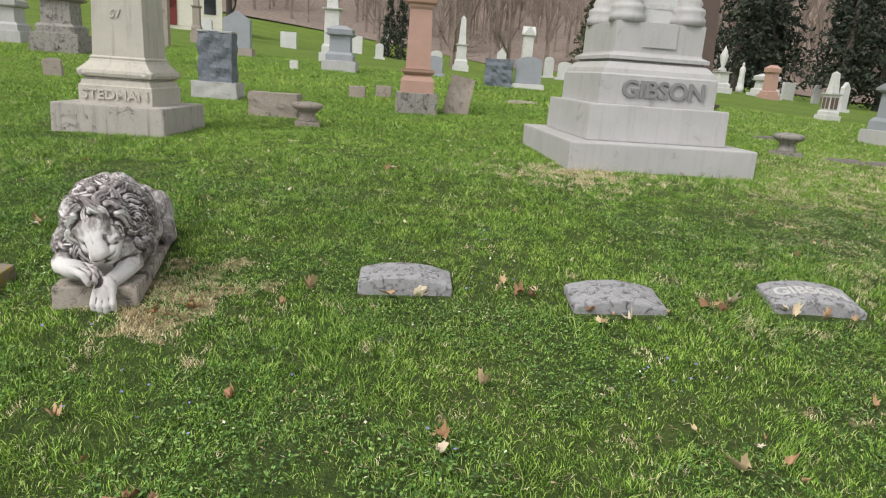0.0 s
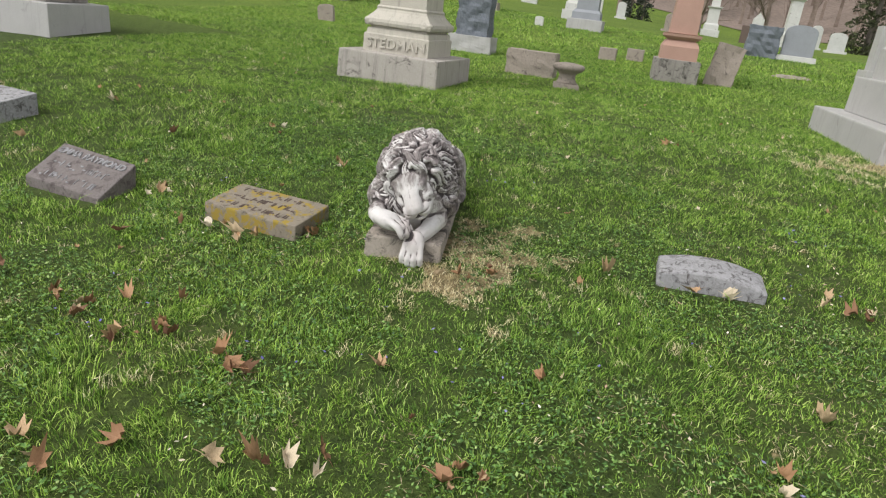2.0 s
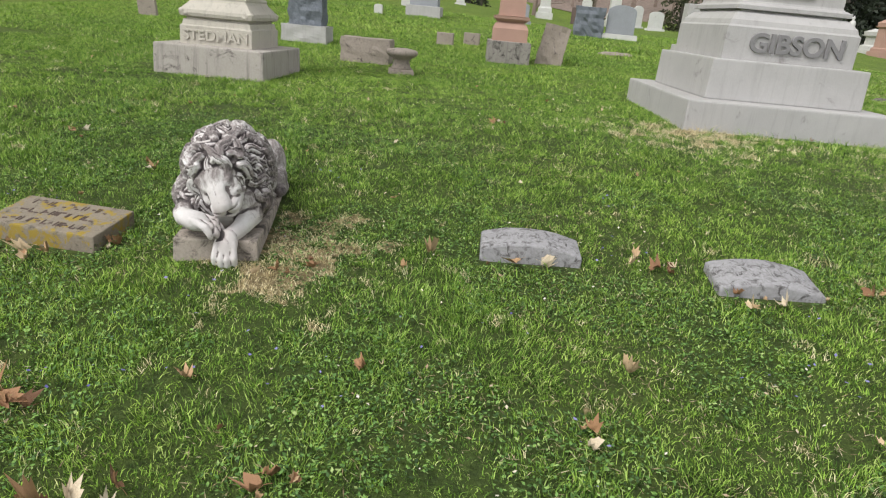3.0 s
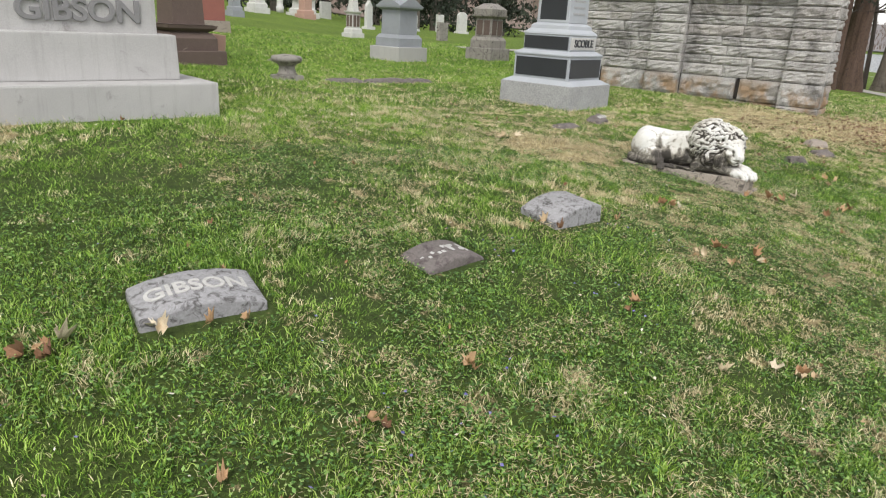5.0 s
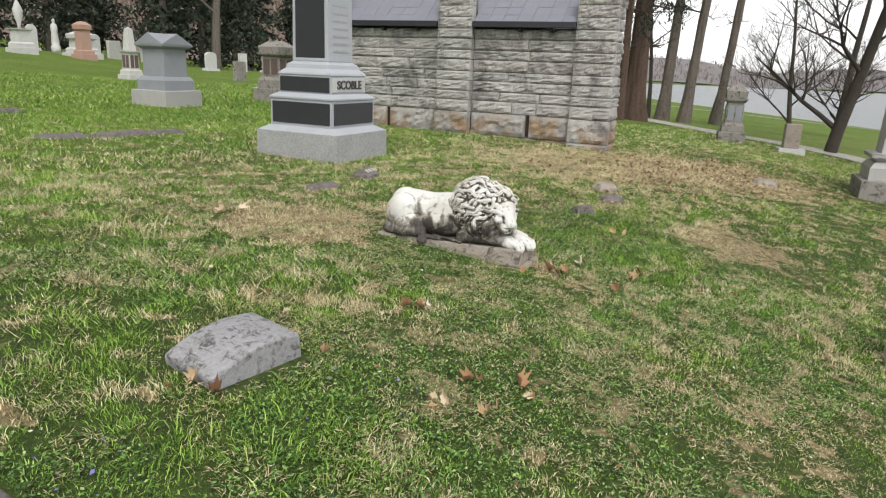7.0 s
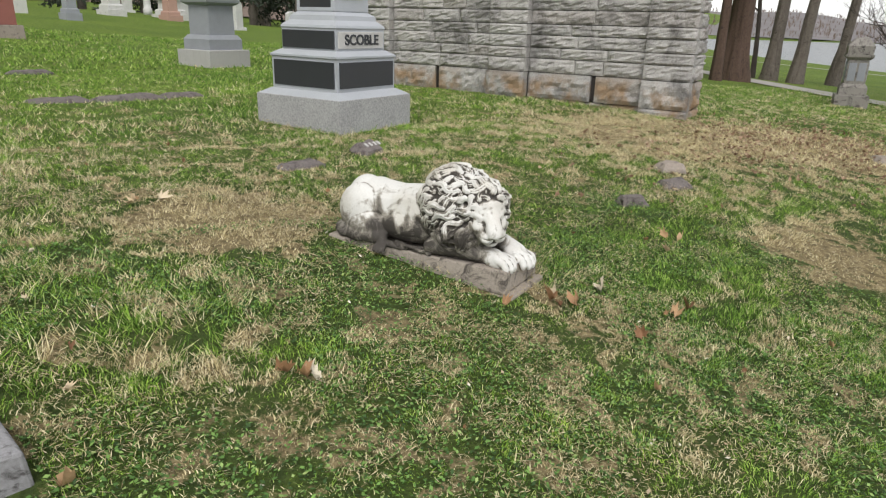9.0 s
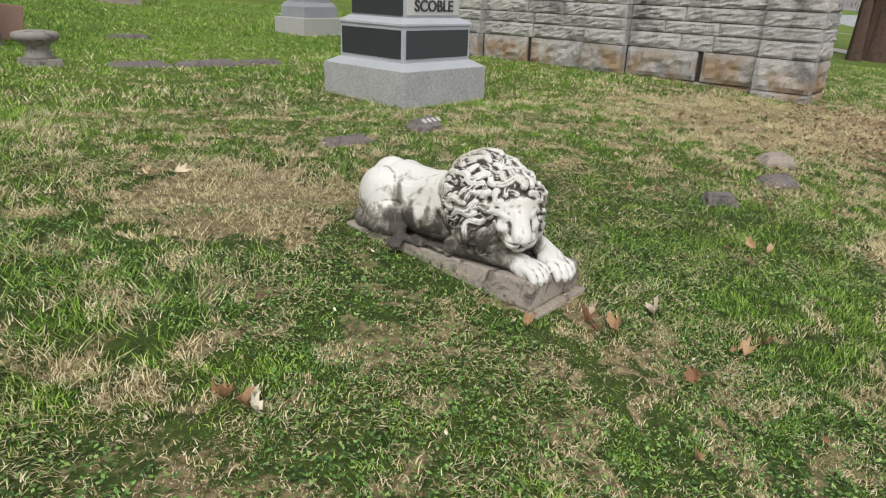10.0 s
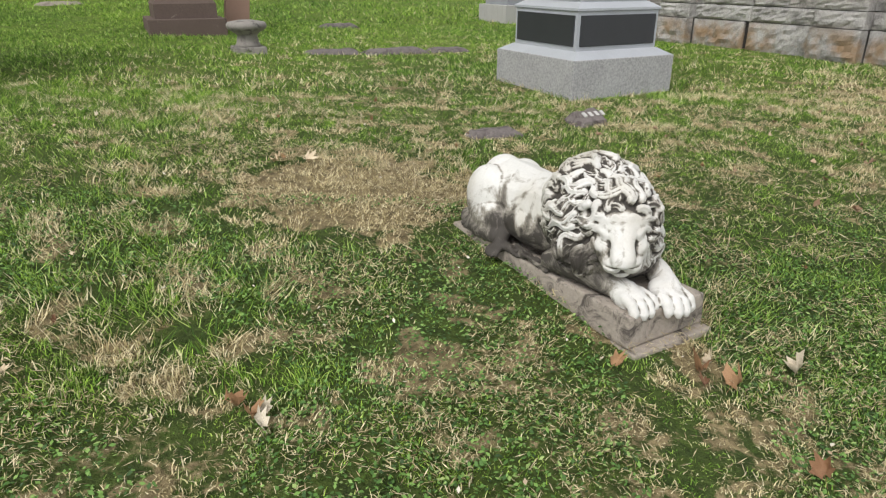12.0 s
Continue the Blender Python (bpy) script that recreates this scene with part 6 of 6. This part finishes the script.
# leaf litter floor of the wooded hills, lake and drive
ex, ey = np.meshgrid(np.linspace(0.74, 2.3, 120), np.linspace(424, 760, 24))
fx, fy = ey * np.sin(ex), ey * np.cos(ex)
ei = np.arange(ex.size).reshape(ex.shape)
shore = from_arrays("far_shore", np.stack([fx, fy, heights(fx, fy) + 0.6], -1).reshape(-1, 3), np.stack([ei[:-1, :-1], ei[1:, :-1], ei[1:, 1:], ei[:-1, 1:]], -1).reshape(-1, 4), FAR_HILLS, True)
tagged(shore, "brown wooded hills beyond the lake", "hills", kind="structure")
hx, hy = np.meshgrid(np.linspace(-1.9, 0.80, 90), np.linspace(90, 330, 40))
wx, wy = hy * np.sin(hx), hy * np.cos(hx)
hi = np.arange(hx.size).reshape(hx.shape)
hill = from_arrays("hillside", np.stack([wx, wy, heights(wx, wy) + 0.25], -1).reshape(-1, 3), np.stack([hi[:-1, :-1], hi[1:, :-1], hi[1:, 1:], hi[:-1, 1:]], -1).reshape(-1, 4), WOODS, True)
tagged(hill, "brown leaf-littered hillside", "hillside", kind="structure")
wm, wnn, wll, wb = mat("grey_lake_water")
wb.inputs["Base Color"].default_value, wb.inputs["Roughness"].default_value = (0.10, 0.11, 0.12, 1), 0.28
bump(wnn, wll, wb, tex_noise(wnn, wll, coords(wnn, wll, True), 0.8, 4, 0.6).outputs["Fac"], 0.7, 0.6)
lake = from_arrays("water", np.array([(38, -400, -2.35), (700, -400, -2.35), (700, 300, -2.35), (38, 300, -2.35)], float), np.array([[0, 1, 2, 3]]), wm)
tagged(lake, "calm pale grey lake", "lake", kind="structure")


def ribbon(name, pts, width, material, label, lift=0.02):
    """A strip laid over the ground along a plan line."""
    line, co = [], []
    for (ax, ay), (bx, by) in zip(pts, pts[1:]):
        k = int(math.hypot(bx - ax, by - ay) / 0.6) + 1
        line += [(ax + (bx - ax) * i / k, ay + (by - ay) * i / k) for i in range(k)]
    line.append(pts[-1])
    for i, (x, y) in enumerate(line):
        x2, y2 = line[min(i + 1, len(line) - 1)]
        x1, y1 = line[max(i - 1, 0)]
        d = math.hypot(x2 - x1, y2 - y1)
        nx, ny = -(y2 - y1) / d, (x2 - x1) / d
        for s in (-0.5, -0.17, 0.17, 0.5):
            px, py = x + nx * width * s, y + ny * width * s
            co.append((px, py, gz(px, py) + lift))
    n = len(line)
    fa = [(4 * i + j, 4 * i + j + 1, 4 * i + j + 5, 4 * i + j + 4) for i in range(n - 1) for j in range(3)]
    return tagged(from_arrays(name, np.array(co), np.array(fa), material, True), label, "path", kind="structure")


ribbon("path", [(24.0, -3.0), (22.6, 6.5), (23.6, 11.0), (26.5, 17.0), (31, 26)], 1.5, PATH_MAT, "pale gravel drive along the trees")
ribbon("road", [(75, 10), (62, 30), (52, 60), (50, 90)], 2.2, PATH_MAT, "pale road across the far meadow", 0.06)
ribbon("path", [(16.0, 27.0), (19.0, 26.6), (22.0, 26.8)], 1.3, PATH_MAT, "pale worn path across the lawn", 0.03)


# ---- grass, weeds, fallen leaves ----
rs = np.random.RandomState(12)


def lumps(x, y, seed, size):
    """Smooth value noise over the plan, 0 to 1."""
    table = np.random.RandomState(seed).rand(64, 64)
    u, v = x / size + 31.7, y / size + 17.3
    i, j = np.floor(u).astype(int), np.floor(v).astype(int)
    f, g = u - i, v - j
    f, g = f * f * (3 - 2 * f), g * g * (3 - 2 * g)
    a, b, c, d = table[i % 64, j % 64], table[(i + 1) % 64, j % 64], table[i % 64, (j + 1) % 64], table[(i + 1) % 64, (j + 1) % 64]
    return (a * (1 - f) + b * f) * (1 - g) + (c * (1 - f) + d * f) * g


FOOTPRINTS = [(-0.36, 3.25, 11, 0.57, 0.34), (0.88, 3.33, 12, 0.57, 0.36), (2.08, 3.63, 8, 0.58, 0.44), (3.40, 3.84, 17, 0.44, 0.34), (4.60, 4.33, 14, 0.54, 0.42), (-2.83, 2.54, 3, 0.64, 0.38), (-4.10, 2.23, 3, 0.58, 0.34), (6.98, 5.45, -64.6, 1.16, 0.40), (-2.03, 3.07, -70, 1.2, 0.44), (1.48, 8.53, 14, 2.2, 2.3)]


def clear_of_stones(x, y):
    ok = np.ones(len(x), bool)
    for cx, cy, rot, w, d in FOOTPRINTS:
        c, s = math.cos(radians(rot)), math.sin(radians(rot))
        u, v = (x - cx) * c + (y - cy) * s, -(x - cx) * s + (y - cy) * c
        ok &= (np.abs(u) > w / 2) | (np.abs(v) > d / 2)
    return ok


def blades(x0, x1, y0, y1, per_m2, h_lo, h_hi, width, bent, name, label, tuft=24):
    """Grass in small tufts: blades spread outwards from each tuft's heart, with thin ground between."""
    m = int((x1 - x0) * (y1 - y0) * per_m2 / tuft)
    tx, ty = rs.uniform(x0, x1, m), rs.uniform(y0, y1, m)
    keep = rs.rand(m) < 0.60 + 0.60 * lumps(tx, ty, 5, 0.20)
    tx, ty = tx[keep], ty[keep]
    m = len(tx)
    lush_t = lumps(tx, ty, 6, 0.9) * 0.5 + lumps(tx, ty, 7, 0.28) * 0.3 + 0.2 * rs.rand(m)
    spread_t = 0.70 * math.sqrt(tuft / per_m2) * rs.uniform(0.55, 1.25, m)
    pick = np.repeat(np.arange(m), rs.randint(int(tuft * 0.5), int(tuft * 1.5), m))
    n = len(pick)
    ox, oy = rs.randn(n), rs.randn(n)
    x, y = tx[pick] + ox * spread_t[pick], ty[pick] + oy * spread_t[pick]
    keep = clear_of_stones(x, y)
    x, y, ox, oy, pick = x[keep], y[keep], ox[keep], oy[keep], pick[keep]
    n = len(x)
    z = heights(x, y)
    lush = lush_t[pick]
    h = (h_lo + (h_hi - h_lo) * np.clip(lush * 1.8 - 0.45, 0, 1)) * rs.uniform(0.45, 1.25, n)
    h = h * (1 - 0.30 * sig((x - 2.6) / 0.7) * sig((0.62 - lush) / 0.05) * sig((6.5 - y) / 0.6))
    lean = np.arctan2(oy, ox) + rs.randn(n) * 0.8
    lean = np.where(rs.rand(n) < 0.25, lumps(x, y, 9, 0.35) * 12, lean)
    out = h * (0.15 + 1.1 * rs.rand(n) ** 1.5 + 0.25 * np.hypot(ox, oy))
    dx, dy = np.cos(lean), np.sin(lean)
    face = rs.uniform(0, 2 * np.pi, n)
    wx, wy = np.cos(face) * width * rs.uniform(0.6, 1.3, n), np.sin(face) * width * rs.uniform(0.6, 1.3, n)
    p = np.stack([x, y, z - 0.012], -1)
    w = np.stack([wx, wy, np.zeros(n)], -1)
    tip = p + np.stack([dx * out, dy * out, h], -1)
    if bent:
        mid = p + np.stack([dx * out * 0.35, dy * out * 0.35, h * 0.72], -1)
        co = np.stack([p - w, p + w, mid - w * 0.8, mid + w * 0.8, tip], 1).reshape(-1, 3)
        k = np.arange(n)[:, None] * 5
        fa = np.concatenate([k + np.array([0, 1, 3]), k + np.array([0, 3, 2]), k + np.array([2, 3, 4])], 0)
    else:
        co = np.stack([p - w, p + w, tip], 1).reshape(-1, 3)
        fa = np.arange(3 * n).reshape(-1, 3)
    return tagged(from_arrays(name, co, fa, BLADES), label, "grass", kind="stuff")


blades(-4.6, 9.4, 0.3, 4.8, 10800, 0.020, 0.046, 0.0019, True, "lawn_grass", "short uneven lawn grass with straw-coloured blades")
blades(-9.0, 13.0, 4.8, 9.0, 5600, 0.024, 0.055, 0.0031, False, "lawn_grass", "lawn grass round the monuments")
blades(-11.0, -4.6, 0.3, 4.8, 3600, 0.022, 0.055, 0.0031, False, "lawn_grass", "lawn grass beside the low markers")
blades(9.4, 16.0, 0.0, 4.8, 3000, 0.022, 0.055, 0.0036, False, "lawn_grass", "patchy lawn grass on the slope")
blades(-14.0, 18.0, 9.0, 17.0, 1100, 0.03, 0.070, 0.0058, False, "lawn_grass", "lawn grass among the far stones", 12)
blades(13.0, 18.0, 4.8, 9.0, 1500, 0.025, 0.06, 0.005, False, "lawn_grass", "thin lawn grass by the chapel", 14)
blades(18.0, 24.0, 2.0, 13.0, 500, 0.03, 0.07, 0.008, False, "lawn_grass", "mown grass on the slope to the water", 10)
blades(-20.0, 18.0, 17.0, 30.0, 200, 0.04, 0.10, 0.012, False, "lawn_grass", "distant lawn grass", 8)
# taller tufts against the foot of the stones and in lush spots
for x0, x1, y0, y1, k in ((0.7, 2.9, 6.75, 7.6, 500), (7.6, 8.9, 8.35, 9.1, 350), (7.25, 7.6, 4.75, 5.25, 700), (-0.65, -0.1, 3.02, 3.12, 1300), (0.6, 1.2, 3.08, 3.16, 1000), (3.75, 4.9, 2.95, 3.85, 1500), (4.5, 4.9, 4.0, 4.1, 1000), (-4.5, -3.8, 2.0, 2.12, 1500)):
    blades(x0, x1, y0, y1, k, 0.055, 0.12, 0.0024, True, "grass_tufts", "taller grass tufts at the foot of the stone", 14)


def broad_leaf(name, stops):
    m, n, l, b = mat(name)
    g = n.new("ShaderNodeNewGeometry")
    c = ramp(n, l, g.outputs["Random Per Island"], stops)
    l.new(c.outputs[0], b.inputs["Base Color"])
    b.inputs["Roughness"].default_value = 0.65
    return m


WEED = broad_leaf("clover_leaf_green", [(0.0, (0.022, 0.055, 0.012)), (0.5, (0.085, 0.19, 0.035)), (0.85, (0.19, 0.34, 0.075)), (1.0, (0.33, 0.43, 0.15))])
THATCH = broad_leaf("dry_thatch_straw", [(0.0, (0.14, 0.10, 0.055)), (0.5, (0.36, 0.28, 0.16)), (1.0, (0.60, 0.52, 0.36))])
STRAW_PALE = broad_leaf("pale_dead_grass", [(0.0, (0.20, 0.15, 0.07)), (0.5, (0.46, 0.38, 0.21)), (1.0, (0.66, 0.58, 0.38))])
PALE_BITS = broad_leaf("pale_leaf_bits", [(0.0, (0.34, 0.24, 0.15)), (0.5, (0.58, 0.50, 0.38)), (1.0, (0.74, 0.70, 0.62))])
VIOLET = broad_leaf("violet_petal", [(0.0, (0.10, 0.09, 0.30)), (1.0, (0.28, 0.27, 0.52))])


def scatter_flat(name, n, x0, x1, y0, y1, s_lo, s_hi, long, material, label, category, up, clump, cut, size=0.5):
    """Small flat leaves or straws strewn over the turf in clumps."""
    x, y = rs.uniform(x0, x1, n), rs.uniform(y0, y1, n)
    keep = clear_of_stones(x, y) & (lumps(x, y, clump, size) + 0.3 * lumps(x, y, clump + 40, size * 0.35) - 0.15 > cut)
    x, y = x[keep], y[keep]
    n = len(x)
    c = np.stack([x, y, heights(x, y) + rs.uniform(0.006, up, n)], -1)
    a = rs.uniform(0, 2 * np.pi, n)
    s = rs.uniform(s_lo, s_hi, n)[:, None]
    d = np.stack([np.cos(a), np.sin(a), rs.uniform(-0.35, 0.6, n)], -1) * s
    e = np.stack([-np.sin(a), np.cos(a), rs.uniform(-0.4, 0.4, n)], -1) * s * long
    co = np.stack([c - d, c + e, c + d, c - e], 1).reshape(-1, 3)
    tagged(from_arrays(name, co, np.arange(4 * n).reshape(-1, 4), material), label, category, kind="stuff")


scatter_flat("clover_leaves", 90000, -4.5, 3.0, 0.4, 5.0, 0.005, 0.011, 0.6, WEED, "low clover and weed leaves in the turf", "weeds", 0.04, 21, 0.45)
scatter_flat("clover_leaves", 110000, 2.6, 9.4, 0.8, 6.2, 0.005, 0.011, 0.6, WEED, "low clover and weed leaves round the white lion", "weeds", 0.036, 25, 0.42)
scatter_flat("dry_straw", 60000, -4.5, 9.6, 0.4, 6.5, 0.008, 0.024, 0.07, THATCH, "dry straw and thatch lying in the turf", "straw", 0.03, 22, 0.55)
scatter_flat("dry_straw", 26000, 3.5, 14.0, 5.5, 10.0, 0.02, 0.05, 0.06, THATCH, "dry straw lying before the chapel", "straw", 0.035, 23, 0.45)
scatter_flat("dry_straw", 190000, 2.4, 10.0, 0.8, 7.2, 0.006, 0.020, 0.10, STRAW_PALE, "pale dead grass tufts in the patchy turf", "straw", 0.055, 27, 0.58, 0.19)
scatter_flat("leaf_bits", 2600, -6.0, 10.0, 0.5, 8.0, 0.005, 0.013, 0.55, PALE_BITS, "pale crumbs of dead leaf in the turf", "leaf bits", 0.05, 33, 0.45)
scatter_flat("violets", 1400, -3.5, 6.5, 0.8, 4.6, 0.006, 0.011, 0.8, VIOLET, "tiny pale violets in the grass", "flowers", 0.05, 24, 0.72)


def leaf_material():
    m, n, l, b = mat("dry_maple_leaf")
    info = n.new("ShaderNodeObjectInfo")
    c = ramp(n, l, info.outputs["Random"], [(0.0, (0.17, 0.085, 0.045)), (0.3, (0.36, 0.20, 0.10)), (0.6, (0.50, 0.34, 0.19)), (0.8, (0.62, 0.50, 0.33)), (1.0, (0.72, 0.65, 0.52))]).outputs[0]
    v = coords(n, l)
    veins = tex_noise(n, l, v, 40, 4, 0.7)
    l.new(mix(n, l, ramp(n, l, veins.outputs["Fac"], [(0.45, (0, 0, 0)), (0.75, (0.6, 0.6, 0.6))]).outputs[0], c, (0.13, 0.06, 0.03)), b.inputs["Base Color"])
    b.inputs["Roughness"].default_value = 0.7
    bump(n, l, b, veins.outputs["Fac"], 0.4, 0.004)
    return m


LEAF = leaf_material()


def leaf_mesh(seed):
    """A lobed maple leaf, creased along its midrib and curled at the edges, with a stalk."""
    rng = random.Random(seed)
    bm = bmesh.new()
    rim = []
    lobes = [(-155, 0.5), (-125, 0.52), (-98, 0.78), (-76, 0.6), (-50, 0.95), (-24, 0.62), (0, 1.1), (24, 0.62), (50, 0.95), (76, 0.6), (98, 0.78), (125, 0.52), (155, 0.5)]
    curl, crease, fold, way = rng.uniform(0.3, 1.6), rng.uniform(0.2, 1.2), rng.uniform(0.0, 1.3), rng.uniform(0, 6.3)

    def lift(px, py):
        return curl * (px * px + py * py) * 0.55 + crease * abs(py) * 0.5 + 0.6 * noise.noise(Vector((px * 2.6, py * 2.6, seed))) + fold * max(0.0, px * math.cos(way) + py * math.sin(way) - 0.15)

    def vert(a, r):
        px, py = r * math.cos(radians(a)), r * math.sin(radians(a))
        return bm.verts.new((px, py, lift(px, py)))

    centre = bm.verts.new((0, 0, 0))
    inner = [vert(a, r * 0.5) for a, r in lobes]
    outer = [vert(a + rng.uniform(-6, 6), r * rng.uniform(0.85, 1.1)) for a, r in lobes]
    for i in range(len(lobes) - 1):
        bm.faces.new((centre, inner[i], inner[i + 1]))
        bm.faces.new((inner[i], outer[i], outer[i + 1], inner[i + 1]))
    for f in bm.faces:
        f.smooth = True
    tube(bm, [(Vector((0, 0, 0)), 0.03), (Vector((-0.5, 0.05, 0.1)), 0.02), (Vector((-0.9, 0.1, 0.02)), 0.015)], 4)
    me = bpy.data.meshes.new("fallen_leaf")
    bm.to_mesh(me)
    bm.free()
    me.materials.append(LEAF)
    return me


LEAVES = [leaf_mesh(k) for k in range(16)]
lrng = random.Random(77)


def drop_leaf(x, y, size, label, group):
    ob = new("fallen_leaf", lrng.choice(LEAVES))
    ob.matrix_world = pose(x, y, gz(x, y) + 0.032, lrng.uniform(-40, 40), lrng.uniform(-40, 40), lrng.uniform(0, 360)) @ Matrix.Diagonal((size, size * lrng.uniform(0.5, 1.0), size, 1))
    tagged(ob, label, "leaf", group)


NEAR_MARKERS = [(-5.64, 3.73), (-4.48, 3.36), (-4.00, 3.96), (-3.66, 2.55), (-3.62, 2.48), (-3.37, 1.95), (-3.01, 2.28), (-3.16, 2.23), (-2.68, 2.32), (-2.79, 2.30), (-3.03, 1.35), (-2.50, 1.27), (-2.50, 1.62), (-2.40, 1.41), (-2.39, 1.37), (-2.32, 1.38), (-2.71, 1.50), (-3.47, 1.37), (-2.81, 1.38), (-2.77, 1.27), (-1.97, 1.36), (-2.04, 1.39), (-1.88, 1.35), (-1.44, 1.68), (-2.44, 2.51), (-5.27, 2.66), (-2.96, 3.54)]
NEAR_LION = [(-1.94, 0.84), (-1.64, 0.93), (-1.50, 1.01), (-1.40, 1.05), (-1.32, 1.14), (-2.05, 0.62), (-2.49, 0.74), (-2.23, 0.68), (-0.91, 1.26), (-0.91, 1.33), (-0.84, 1.96), (-0.86, 3.04), (-1.10, 6.03), (0.08, 1.89), (0.20, 2.29), (0.94, 3.11), (2.09, 3.43), (0.78, 3.06), (2.52, 2.67), (2.10, 2.35), (1.98, 2.55), (1.26, 1.95), (1.44, 2.02), (-1.5, 2.5), (-1.35, 2.62), (-0.40, 3.08), (-0.26, 3.10), (0.20, 3.30), (0.32, 3.28), (0.42, 3.33), (0.72, 3.15), (1.42, 3.42), (1.55, 3.46), (1.50, 3.36), (1.90, 3.42), (2.25, 3.44)]
NEAR_SECOND = [(5.45, 3.71), (5.63, 3.56), (5.32, 3.48), (4.37, 4.08), (4.33, 4.2), (4.95, 4.19), (4.20, 3.15), (5.75, 6.76), (4.17, 2.54), (4.57, 2.42), (4.47, 2.49), (3.04, 2.88), (6.97, 4.74), (7.27, 4.70), (7.36, 4.62), (7.65, 4.71), (7.81, 4.33), (7.43, 4.23), (5.59, 6.73), (9.88, 7.51), (8.82, 5.08), (8.57, 4.98), (7.96, 4.35), (5.76, 4.47), (8.75, 5.15), (5.70, 4.52), (5.2, 3.6)]
for spots, where in ((NEAR_MARKERS, "beside the low markers"), (NEAR_LION, "in the lawn before the sleeping lion"), (NEAR_SECOND, "in the lawn round the white lion")):
    for x, y in spots:
        for k in range(lrng.choice((0, 0, 1, 2))):
            drop_leaf(x + lrng.gauss(0, 0.05), y + lrng.gauss(0, 0.05), lrng.uniform(0.02, 0.042), "broken scrap of brown leaf " + where, "leaf scraps " + where)
        drop_leaf(x, y, lrng.uniform(0.042, 0.068), "dry curled brown maple leaf " + where, "fallen maple leaves " + where)
for k in range(150):
    drop_leaf(lrng.uniform(-6.5, 9.0), lrng.uniform(0.7, 8.5), lrng.uniform(0.012, 0.03), "small curled brown leaf fragment in the grass", "leaf fragments")
LITTER = broad_leaf("reddish_leaf_litter", [(0.0, (0.14, 0.075, 0.045)), (0.4, (0.29, 0.18, 0.115)), (0.8, (0.42, 0.29, 0.19)), (1.0, (0.54, 0.43, 0.32))])
bm = bmesh.new()
for k in range(1100):
    x, y = 13.4 + lrng.gauss(0, 1.7), 6.9 + lrng.gauss(0, 0.85)
    first = len(bm.verts)
    bm.from_mesh(lrng.choice(LEAVES))
    bm.verts.ensure_lookup_table()
    m = pose(x, y, gz(x, y) + 0.02, lrng.uniform(-30, 30), lrng.uniform(-40, 40), lrng.uniform(0, 360)) @ Matrix.Diagonal((*(lrng.uniform(0.018, 0.042) * k for k in (1, lrng.uniform(0.4, 1), 0.7)), 1))
    for v in bm.verts[first:]:
        v.co = m @ v.co
tagged(part("leaf_litter", bm, LITTER), "reddish-tan dead leaves strewn on the ground by the chapel", "leaf litter", kind="stuff")
